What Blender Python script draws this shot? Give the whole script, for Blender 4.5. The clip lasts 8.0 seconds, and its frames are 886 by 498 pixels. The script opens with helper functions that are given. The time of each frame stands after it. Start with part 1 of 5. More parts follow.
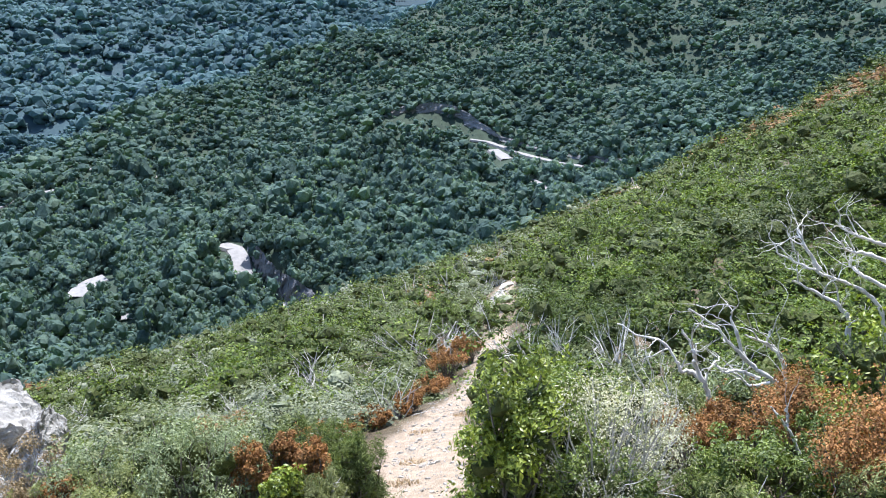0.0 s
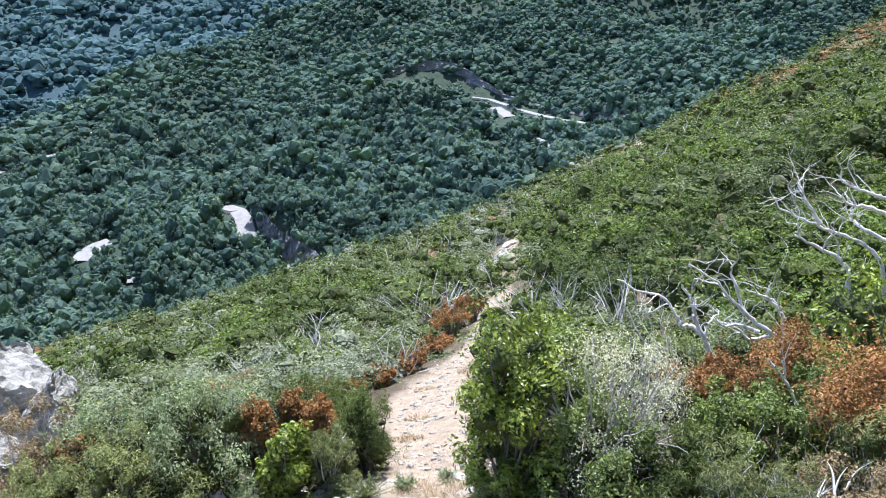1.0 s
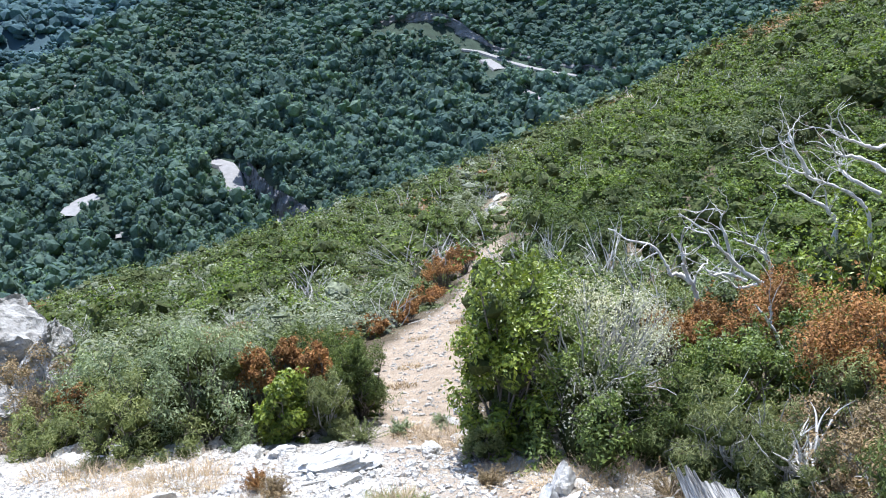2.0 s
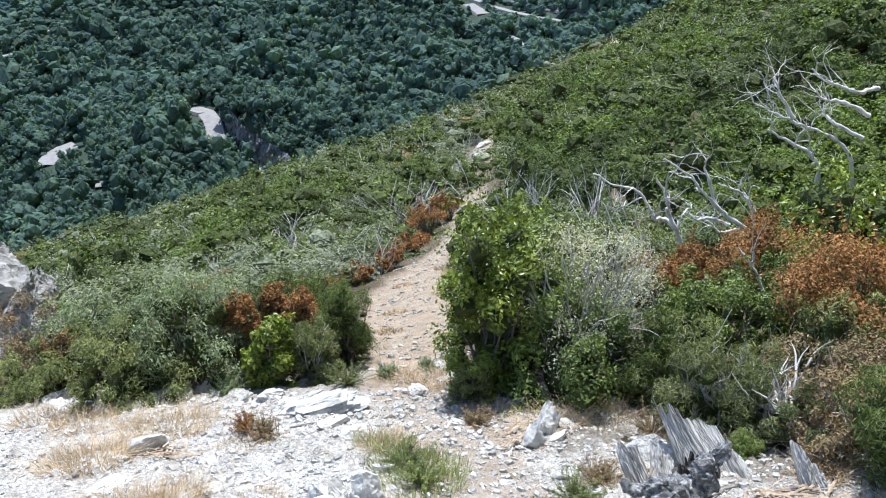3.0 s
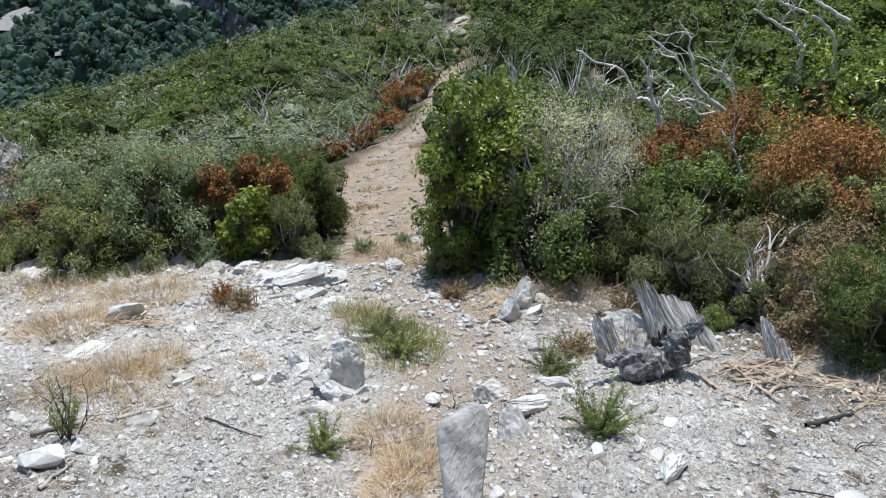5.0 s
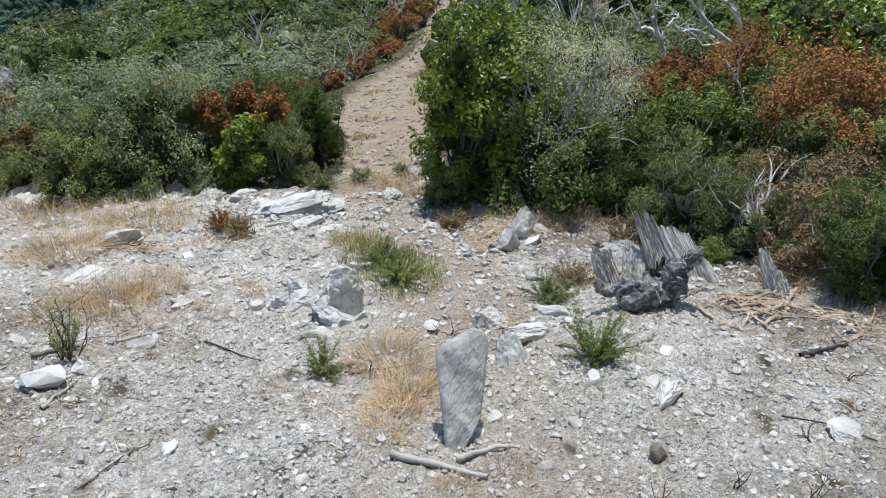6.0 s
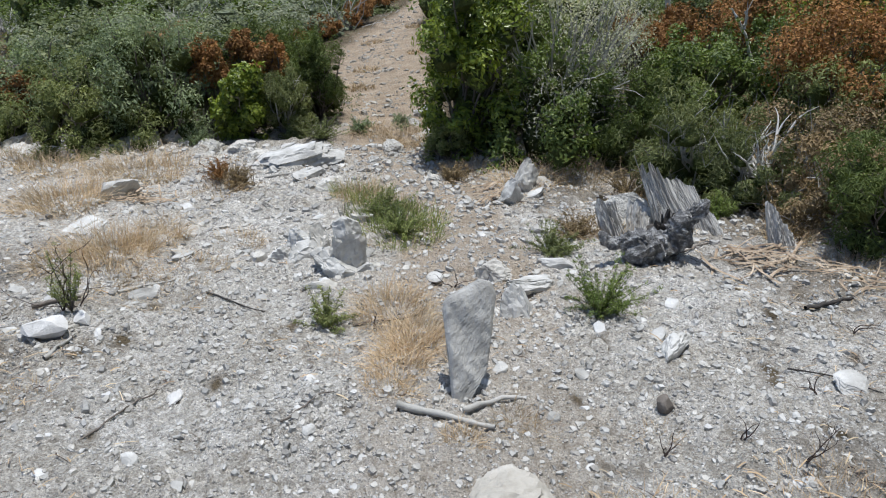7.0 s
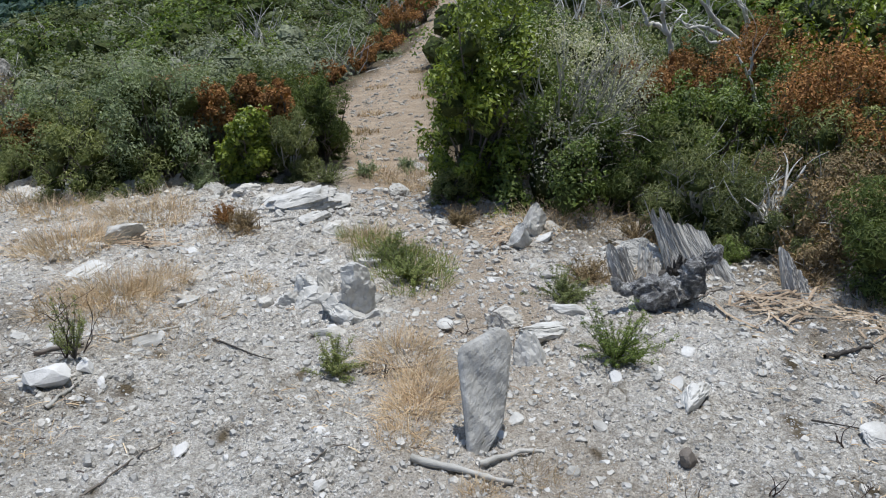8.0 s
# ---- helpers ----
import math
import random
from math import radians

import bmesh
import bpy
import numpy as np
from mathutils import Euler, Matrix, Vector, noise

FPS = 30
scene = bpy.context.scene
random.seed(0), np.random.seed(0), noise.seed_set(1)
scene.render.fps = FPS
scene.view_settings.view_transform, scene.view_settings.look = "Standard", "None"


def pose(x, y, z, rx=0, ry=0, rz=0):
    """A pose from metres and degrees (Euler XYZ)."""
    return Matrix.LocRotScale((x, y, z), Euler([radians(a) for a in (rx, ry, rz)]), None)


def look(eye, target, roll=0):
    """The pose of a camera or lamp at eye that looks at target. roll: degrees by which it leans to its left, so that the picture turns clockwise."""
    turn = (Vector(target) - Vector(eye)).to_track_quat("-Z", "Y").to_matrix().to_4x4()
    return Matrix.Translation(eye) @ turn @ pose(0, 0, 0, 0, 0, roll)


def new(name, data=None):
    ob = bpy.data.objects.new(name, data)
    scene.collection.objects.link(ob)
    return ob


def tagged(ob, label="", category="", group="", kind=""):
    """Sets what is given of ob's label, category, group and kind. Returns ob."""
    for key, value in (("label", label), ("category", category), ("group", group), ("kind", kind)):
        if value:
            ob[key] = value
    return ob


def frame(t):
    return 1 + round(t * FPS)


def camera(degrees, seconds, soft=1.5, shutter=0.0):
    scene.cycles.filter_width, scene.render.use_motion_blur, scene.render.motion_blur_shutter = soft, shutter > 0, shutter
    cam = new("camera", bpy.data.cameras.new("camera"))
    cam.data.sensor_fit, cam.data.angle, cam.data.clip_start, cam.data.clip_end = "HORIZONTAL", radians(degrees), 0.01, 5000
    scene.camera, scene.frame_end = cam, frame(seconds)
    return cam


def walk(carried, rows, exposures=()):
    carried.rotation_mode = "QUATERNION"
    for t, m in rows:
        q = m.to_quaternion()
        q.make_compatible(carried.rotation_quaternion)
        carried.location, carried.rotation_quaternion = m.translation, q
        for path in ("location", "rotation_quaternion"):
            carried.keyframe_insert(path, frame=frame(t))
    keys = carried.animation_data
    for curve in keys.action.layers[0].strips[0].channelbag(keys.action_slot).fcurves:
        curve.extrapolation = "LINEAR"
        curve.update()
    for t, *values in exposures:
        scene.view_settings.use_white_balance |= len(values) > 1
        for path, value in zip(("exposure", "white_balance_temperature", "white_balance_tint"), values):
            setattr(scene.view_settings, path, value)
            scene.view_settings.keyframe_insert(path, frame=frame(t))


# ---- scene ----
cam = camera(58.0, 8.0, soft=1.1)
# seconds, eye x y z, yaw, pitch, lean to the left
PATH = [
    (0.0, 0.000, 0.000, 1.750, 0.00, -15.00, -0.00),
    (0.5, 0.013, -0.041, 1.758, 0.18, -16.47, -0.43),
    (1.0, 0.026, -0.060, 1.759, 0.28, -17.90, -0.84),
    (1.5, 0.008, -0.127, 1.753, 0.02, -19.49, -0.82),
    (3.0, -0.027, -0.155, 1.705, -1.66, -24.91, -0.53),
    (3.5, -0.040, -0.161, 1.692, -2.34, -26.92, -0.13),
    (4.0, -0.055, -0.152, 1.676, -2.99, -29.01, 0.38),
    (4.5, -0.072, -0.132, 1.655, -3.62, -31.17, 1.11),
    (6.0, -0.102, -0.122, 1.591, -4.68, -38.12, 2.77),
    (6.5, -0.114, -0.119, 1.571, -4.99, -40.40, 3.14),
    (7.0, -0.140, -0.095, 1.549, -5.27, -41.36, 3.40),
    (7.5, -0.168, -0.063, 1.529, -5.30, -40.72, 3.45),
    (8.0, -0.191, -0.031, 1.516, -5.07, -38.31, 3.39),
]


def eye_row(t, x, y, z, yaw, pitch, lean):
    yaw, pitch = radians(yaw), radians(pitch)
    way = Vector((-math.sin(yaw) * math.cos(pitch), math.cos(yaw) * math.cos(pitch), math.sin(pitch)))
    eye = Vector((x, y, z))
    return t, look(eye, eye + way, lean)


walk(cam, [eye_row(*row) for row in PATH], exposures=[(0.0, 1.15, 5800, 14), (1.5, 1.05, 5650, 13), (3.0, 0.68, 5750, 10), (4.5, 0.26, 5900, 9), (6.0, 0.0, 6000, 9), (8.0, -0.2, 6000, 9)])

# ---- light ----
SUN_EL, SUN_AZ = radians(68), radians(4)  # azimuth to the right of straight ahead (+y)
world = bpy.data.worlds.new("sky")
scene.world = world
world.use_nodes = True
sky = world.node_tree.nodes.new("ShaderNodeTexSky")
sky.sky_type, sky.sun_disc, sky.sun_elevation, sky.sun_rotation = "NISHITA", False, SUN_EL, SUN_AZ
back = world.node_tree.nodes["Background"]
back.inputs["Strength"].default_value = 0.15
world.node_tree.links.new(sky.outputs["Color"], back.inputs["Color"])
sun = new("sun", bpy.data.lights.new("sun", "SUN"))
sun.data.energy, sun.data.angle, sun.data.color = 4.8, radians(0.5), (1.0, 0.955, 0.88)
toward = Vector((math.sin(SUN_AZ) * math.cos(SUN_EL), math.cos(SUN_AZ) * math.cos(SUN_EL), math.sin(SUN_EL)))
sun.matrix_world = look(toward * 100, (0, 0, 0))


# ---- materials ----
def material(name, rough=0.8, spec=0.3):
    m = bpy.data.materials.new(name)
    m.use_nodes = True
    b = m.node_tree.nodes["Principled BSDF"]
    b.inputs["Roughness"].default_value = rough
    b.inputs["Specular IOR Level"].default_value = spec
    return m, m.node_tree, b


def node(nt, kind, **sets):
    n = nt.nodes.new(kind)
    for key, value in sets.items():
        n.inputs[key].default_value = value
    return n


def noise_of(nt, scale, detail=5.0, rough=0.6, stretch=1.0):
    geo = nt.nodes.new("ShaderNodeNewGeometry")
    n = node(nt, "ShaderNodeTexNoise", Scale=scale, Detail=detail, Roughness=rough)
    long = node(nt, "ShaderNodeMapping", Scale=(1.0, 1.0, stretch))
    nt.links.new(geo.outputs["Position"], long.inputs["Vector"])
    nt.links.new(long.outputs["Vector"], n.inputs["Vector"])
    return n.outputs["Fac"]


def ramp(nt, fac, stops):
    r = nt.nodes.new("ShaderNodeValToRGB")
    while len(r.color_ramp.elements) < len(stops):
        r.color_ramp.elements.new(0.5)
    for e, (pos, col) in zip(r.color_ramp.elements, stops):
        e.position, e.color = pos, (*col, 1)
    nt.links.new(fac, r.inputs["Fac"])
    return r.outputs["Color"]


def mix(nt, a, b, fac, how="MIX"):
    m = nt.nodes.new("ShaderNodeMix")
    m.data_type, m.blend_type = "RGBA", how
    for sock, v in ((m.inputs[6], a), (m.inputs[7], b), (m.inputs[0], fac)):
        if hasattr(v, "default_value"):
            nt.links.new(v, sock)
        else:
            sock.default_value = (*v, 1) if isinstance(v, tuple) else v
    return m.outputs[2]


def bump(nt, b, height, strength, distance):
    n = node(nt, "ShaderNodeBump", Strength=strength, Distance=distance)
    nt.links.new(height, n.inputs["Height"])
    nt.links.new(n.outputs["Normal"], b.inputs["Normal"])


def leaf_material(name, colours, patch=0.5, rough=0.5, spec=0.35, through_light=0.25, tufts=None):
    """Leaves: colour differs from leaf to leaf and in broad patches; some light passes through."""
    m, nt, b = material(name, rough, spec)
    geo = nt.nodes.new("ShaderNodeNewGeometry")
    n = len(colours)
    one = ramp(nt, geo.outputs["Random Per Island"], [(i / max(1, n - 1), c) for i, c in enumerate(colours)])
    broad = ramp(nt, noise_of(nt, patch, 3.0), [(0.3, (0.6, 0.62, 0.6)), (0.7, (1.3, 1.25, 1.15))])
    col = mix(nt, one, broad, 1.0, "MULTIPLY")
    if tufts:
        scale, strength, depth = tufts
        grain = noise_of(nt, scale, 4.0, 0.7)
        # colour follows the relief: gaps between tufts painted darker, as shade
        col = mix(nt, col, ramp(nt, grain, [(0.35, (0.7, 0.72, 0.72)), (0.65, (1.25, 1.22, 1.2))]), 1.0, "MULTIPLY")
        bump(nt, b, grain, strength, depth)
    nt.links.new(col, b.inputs["Base Color"])
    if through_light:
        tr = nt.nodes.new("ShaderNodeBsdfTranslucent")
        warm = mix(nt, col, (1.0, 1.05, 0.45), 1.0, "MULTIPLY")
        nt.links.new(warm, tr.inputs["Color"])
        ms = node(nt, "ShaderNodeMixShader", Fac=through_light)
        nt.links.new(b.outputs[0], ms.inputs[1])
        nt.links.new(tr.outputs[0], ms.inputs[2])
        nt.links.new(ms.outputs[0], nt.nodes["Material Output"].inputs["Surface"])
    return m


def plain_material(name, colours, scale, rough=0.85, relief=0.4, depth=0.01, fine=6.0, stretch=1.0):
    m, nt, b = material(name, rough)
    col = ramp(nt, noise_of(nt, scale, 8.0, 0.68, stretch), [(0.3 + 0.4 * i / max(1, len(colours) - 1), c) for i, c in enumerate(colours)])
    geo = nt.nodes.new("ShaderNodeNewGeometry")
    isl = ramp(nt, geo.outputs["Random Per Island"], [(0.0, (0.68, 0.68, 0.68)), (1.0, (1.22, 1.22, 1.22))])
    nt.links.new(mix(nt, col, isl, 1.0, "MULTIPLY"), b.inputs["Base Color"])
    bump(nt, b, noise_of(nt, scale * fine, 8.0, 0.65, stretch), relief, depth)
    return m


def ground_material():
    """Pale schist rubble, trodden earth and leaf litter, told apart by where they lie."""
    m, nt, b = material("stony_ground", 0.9, 0.25)

    def mask(name):
        a = nt.nodes.new("ShaderNodeAttribute")
        a.attribute_name = name
        return a.outputs["Fac"]

    rubble = ramp(nt, noise_of(nt, 2.2, 10.0, 0.72), [(0.34, (0.42, 0.38, 0.32)), (0.5, (0.56, 0.525, 0.47)), (0.66, (0.66, 0.63, 0.585))])
    geo = nt.nodes.new("ShaderNodeNewGeometry")
    cells = []
    for size in (38.0, 95.0, 210.0):
        vor = node(nt, "ShaderNodeTexVoronoi", Scale=size, Randomness=1.0)
        nt.links.new(geo.outputs["Position"], vor.inputs["Vector"])
        cells.append(vor)
        bits = ramp(nt, vor.outputs["Color"], [(0.1, (0.6, 0.58, 0.55)), (0.5, (1.0, 1.0, 1.0)), (0.9, (1.42, 1.43, 1.44))])
        rubble = mix(nt, rubble, bits, 0.6, "MULTIPLY")
    earth = ramp(nt, noise_of(nt, 5.0, 9.0, 0.7), [(0.3, (0.31, 0.235, 0.16)), (0.55, (0.45, 0.355, 0.255)), (0.75, (0.56, 0.465, 0.355))])
    litter = ramp(nt, noise_of(nt, 1.3, 9.0, 0.75), [(0.3, (0.06, 0.05, 0.03)), (0.5, (0.13, 0.1, 0.06)), (0.7, (0.24, 0.19, 0.12))])
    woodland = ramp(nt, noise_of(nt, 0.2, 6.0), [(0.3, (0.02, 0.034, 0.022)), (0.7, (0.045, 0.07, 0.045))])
    col = mix(nt, litter, rubble, mask("stony"))
    col = mix(nt, col, earth, mask("trail"))
    # blue distance haze painted into the far hill's floor colour
    far_haze = ramp(nt, noise_of(nt, 0.1, 6.0), [(0.3, (0.03, 0.058, 0.072)), (0.7, (0.045, 0.085, 0.1))])
    col = mix(nt, col, mix(nt, woodland, far_haze, mask("beyond")), mask("wood"))
    nt.links.new(col, b.inputs["Base Color"])
    add = nt.nodes.new("ShaderNodeMath")
    nt.links.new(noise_of(nt, 30.0, 10.0, 0.8), add.inputs[0])
    add.operation = "MULTIPLY"
    add.inputs[1].default_value = 1.0
    grit = nt.nodes.new("ShaderNodeMath")
    grit.operation = "MULTIPLY_ADD"
    grit.inputs[1].default_value = -0.6
    nt.links.new(cells[1].outputs["Distance"], grit.inputs[0])
    nt.links.new(add.outputs[0], grit.inputs[2])
    big = nt.nodes.new("ShaderNodeMath")
    big.operation = "MULTIPLY_ADD"
    big.inputs[1].default_value = -0.8
    nt.links.new(cells[0].outputs["Distance"], big.inputs[0])
    nt.links.new(grit.outputs[0], big.inputs[2])
    bump(nt, b, big.outputs[0], 1.0, 0.026)
    return m


def grained_material(name, colours, scale, relief, depth):
    """Wood whose grain runs along the length (local z) of each piece."""
    m, nt, b = material(name, 0.85, 0.2)
    at = nt.nodes.new("ShaderNodeTexCoord")

    def grain(size, stretch):
        long = node(nt, "ShaderNodeMapping", Scale=(1.0, 1.0, stretch))
        n = node(nt, "ShaderNodeTexNoise", Scale=size, Detail=8.0, Roughness=0.7)
        nt.links.new(at.outputs["Object"], long.inputs["Vector"])
        nt.links.new(long.outputs["Vector"], n.inputs["Vector"])
        return n.outputs["Fac"]

    k = len(colours) - 1
    col = ramp(nt, grain(scale, 0.08), [(0.32 + 0.36 * i / k, c) for i, c in enumerate(colours)])
    col = mix(nt, col, ramp(nt, grain(6.0, 0.5), [(0.35, (0.75, 0.74, 0.72)), (0.65, (1.15, 1.15, 1.15))]), 1.0, "MULTIPLY")
    nt.links.new(col, b.inputs["Base Color"])
    bump(nt, b, grain(scale * 1.6, 0.06), relief, depth)
    return m


GROUND = ground_material()
LEAF_GREEN = leaf_material("bright_evergreen_leaves", [(0.095, 0.14, 0.018), (0.19, 0.25, 0.03), (0.36, 0.42, 0.065)], 1.6, 0.4, 0.45, 0.3)
LEAF_DARK = leaf_material("dark_evergreen_leaves", [(0.075, 0.12, 0.026), (0.145, 0.2, 0.042), (0.24, 0.3, 0.075)], 1.0, 0.45, 0.4, 0.26)
LEAF_OLIVE = leaf_material("olive_green_leaves", [(0.14, 0.17, 0.062), (0.23, 0.265, 0.105), (0.38, 0.4, 0.19)], 1.0, 0.65, 0.25, 0.3)
LEAF_GREY = leaf_material("grey_green_leaves", [(0.15, 0.2, 0.11), (0.25, 0.31, 0.175), (0.39, 0.45, 0.28)], 1.0, 0.6, 0.3, 0.3)
LEAF_PALE = leaf_material("pale_silver_leaves", [(0.36, 0.36, 0.28), (0.52, 0.52, 0.42), (0.69, 0.68, 0.58)], 1.0, 0.6, 0.3, 0.35)
LEAF_RUST = leaf_material("rust_brown_dead_leaves", [(0.16, 0.08, 0.034), (0.3, 0.155, 0.064), (0.45, 0.25, 0.11)], 1.4, 0.8, 0.15, 0.2)
LEAF_DRY = leaf_material("dry_brown_leaves", [(0.2, 0.14, 0.08), (0.3, 0.22, 0.13), (0.42, 0.33, 0.2)], 1.4, 0.8, 0.2, 0.15)
SCRUB_GREEN = leaf_material("scrub_green", [(0.06, 0.105, 0.016), (0.125, 0.188, 0.028), (0.225, 0.295, 0.05)], 0.55, 0.55, 0.3, 0.3, (7.0, 0.8, 0.06))
SCRUB_OLIVE = leaf_material("scrub_olive", [(0.09, 0.118, 0.058), (0.155, 0.185, 0.095), (0.24, 0.27, 0.155)], 0.5, 0.7, 0.2, 0.25, (7.0, 0.8, 0.06))
# the valley's haze is mixed into this paler, bluer green
FOREST = leaf_material("hazy_oak_canopy", [(0.104, 0.168, 0.168), (0.125, 0.196, 0.188), (0.15, 0.228, 0.208), (0.19, 0.268, 0.225)], 0.03, 0.9, 0.05, 0.5, (0.9, 0.45, 0.35))
DEAD_WOOD = plain_material("bleached_dead_wood", [(0.38, 0.36, 0.33), (0.63, 0.605, 0.56), (0.8, 0.78, 0.73)], 7.0, 0.75, 0.5, 0.01)
TWIG = plain_material("grey_brown_twigs", [(0.1, 0.085, 0.07), (0.2, 0.175, 0.15)], 9.0)
PALE_TWIG = plain_material("grey_dry_twigs", [(0.3, 0.29, 0.26), (0.52, 0.5, 0.46)], 9.0)
ROCK = plain_material("pale_grey_limestone", [(0.25, 0.235, 0.21), (0.45, 0.435, 0.4), (0.6, 0.585, 0.55)], 5.0, 0.85, 1.0, 0.04)
SLATE = plain_material("grey_schist", [(0.27, 0.26, 0.235), (0.42, 0.41, 0.385), (0.56, 0.55, 0.525)], 6.0, 0.8, 0.6, 0.01)
QUARTZ = plain_material("white_quartz", [(0.44, 0.43, 0.41), (0.62, 0.61, 0.59)], 14.0, 0.7, 0.5, 0.008)
STRAW = leaf_material("dry_straw", [(0.4, 0.29, 0.19), (0.54, 0.41, 0.28), (0.66, 0.55, 0.41)], 2.0, 0.9, 0.1, 0.1)
ASPHALT = plain_material("pale_worn_asphalt", [(0.2, 0.195, 0.19), (0.3, 0.29, 0.28)], 0.6)
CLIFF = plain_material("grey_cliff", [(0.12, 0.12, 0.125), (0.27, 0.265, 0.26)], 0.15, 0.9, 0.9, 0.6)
PLASTER = plain_material("cream_plaster", [(0.6, 0.57, 0.5), (0.72, 0.69, 0.62)], 0.5)
LEAF_FINE = leaf_material("fresh_fine_leaves", [(0.1, 0.145, 0.036), (0.185, 0.25, 0.062), (0.3, 0.37, 0.115)], 1.2, 0.6, 0.25, 0.3)
LEAF_HEATH = leaf_material("heath_needles", [(0.065, 0.092, 0.028), (0.12, 0.158, 0.05), (0.205, 0.25, 0.09)], 1.2, 0.6, 0.25, 0.3)
LEAF_HALF_DRY = leaf_material("half_dry_needles", [(0.115, 0.14, 0.062), (0.2, 0.225, 0.105), (0.31, 0.33, 0.17)], 1.5, 0.7, 0.2, 0.3)
LEAF_SAGE = leaf_material("sage_green_blades", [(0.15, 0.195, 0.07), (0.25, 0.3, 0.115), (0.4, 0.42, 0.2)], 3.0, 0.7, 0.25, 0.35)
PALE_SLATE = plain_material("pale_schist", [(0.31, 0.29, 0.26), (0.45, 0.43, 0.39), (0.57, 0.55, 0.51)], 13.0, 0.85, 0.6, 0.008)
WEATHERED = grained_material("weathered_split_wood", [(0.16, 0.15, 0.135), (0.36, 0.345, 0.32), (0.52, 0.505, 0.475), (0.64, 0.63, 0.6)], 38.0, 0.6, 0.012)
# near-black wood: dark twigs, and the shade in the stump's hollow
DARK_WOOD_AND_SHADE = plain_material("dark_wood_and_shade", [(0.03, 0.027, 0.025), (0.09, 0.08, 0.07)], 12.0, 0.85, 0.8, 0.01)
BURNT_TOP = plain_material("charred_grey_wood", [(0.03, 0.028, 0.026), (0.22, 0.215, 0.21), (0.8, 0.79, 0.78)], 24.0, 0.85, 1.0, 0.02)
STRIP = plain_material("dry_tan_bark", [(0.14, 0.095, 0.065), (0.38, 0.29, 0.2), (0.66, 0.55, 0.42)], 9.0, 0.8, 0.4, 0.004)
DARK_TWIG = plain_material("dark_reddish_twigs", [(0.05, 0.035, 0.03), (0.11, 0.08, 0.065)], 20.0)
# canopy green shifted to blue, to stand for haze in the distance
FAR_FOREST = leaf_material("hazy_far_canopy", [(0.125, 0.21, 0.255), (0.14, 0.23, 0.275), (0.155, 0.25, 0.29)], 0.012, 0.9, 0.05, 0.45, (0.3, 0.4, 1.0))
SCRUB_DARK = leaf_material("scrub_dark", [(0.032, 0.052, 0.012), (0.062, 0.095, 0.022), (0.115, 0.16, 0.04)], 0.5, 0.6, 0.25, 0.3, (7.0, 0.8, 0.06))
# darkened green that puts shade into the colour of the inner clumps
SCRUB_SHADE = leaf_material("scrub_shade", [(0.055, 0.072, 0.02), (0.075, 0.095, 0.026), (0.095, 0.118, 0.034)], 0.5, 0.7, 0.2, 0.2, (9.0, 1.0, 0.06))
SCRUB_GREY = leaf_material("scrub_grey", [(0.125, 0.15, 0.105), (0.21, 0.24, 0.165), (0.32, 0.345, 0.26)], 0.5, 0.7, 0.2, 0.2, (8.0, 0.8, 0.05))
SCRUB_RUST = leaf_material("scrub_rust", [(0.15, 0.085, 0.04), (0.24, 0.14, 0.07), (0.34, 0.22, 0.11)], 0.3, 0.8, 0.15, 0.2)
DUSTY = plain_material("dusty_grey_brown_stone", [(0.27, 0.25, 0.215), (0.37, 0.345, 0.3), (0.45, 0.425, 0.38)], 9.0, 0.9, 0.6, 0.01)


# ---- terrain ----
def step(a, b, v):
    v = np.clip((v - a) / (b - a), 0, 1)
    return v * v * (3 - 2 * v)


def waves(x, y, size, seed):
    """Smooth unevenness between -1 and 1, about size metres wide."""
    r, out = np.random.RandomState(seed), 0.0
    for k in range(6):
        a, p, f = r.uniform(0, 6.28), r.uniform(0, 6.28), r.uniform(0.6, 1.8) * 6.28 / size
        out = out + np.sin((x * math.cos(a) + y * math.sin(a)) * f + p) / 3
    return out


def hillside(x, y):
    """The near slope, which rises to the right and falls away ahead."""
    yy = np.maximum(y, 0)
    right, left = np.maximum(x, 0), np.minimum(x, 0)
    rise = 0.41 * step(2, 24, yy) * right + 0.0007 * right ** 2 + (0.22 * step(2, 16, yy) + 0.07 * step(14, 40, yy)) * left
    z = -2.3 + rise - 0.268 * y + 2.3 * np.exp(-np.hypot(yy, x / 3) / 11)
    past = np.maximum(y - (150 + 0.25 * right + 1.3 * left), 0)
    z = z - 0.008 * past ** 2
    far = step(20, 70, np.hypot(x, y))
    return z + waves(x, y, 28, 3) * 0.7 * far + waves(x, y, 9, 5) * 0.15 * step(8, 25, np.hypot(x, y))


def valley(x, y):
    """The wooded valley, the ridge beyond it and the hill behind that."""
    z = -82 + 0.215 * np.maximum(y - 320, 0) + 0.06 * np.maximum(x, 0) * step(300, 500, y)
    crest = -230 + (y - 400) * 0.5125
    z = z - 0.55 * np.maximum(crest - x, 0)
    behind = -92 + 0.265 * np.clip(y - 780, 0, 1500) + waves(x, y, 260, 8) * 14
    z = np.maximum(z + waves(x, y, 150, 7) * 7 * step(330, 480, y) + (waves(x, y, 190, 17) * 11 + waves(x, y, 75, 18) * 4) * step(470, 620, y), behind + waves(x, y, 110, 19) * 5)
    return np.minimum(z, 420)


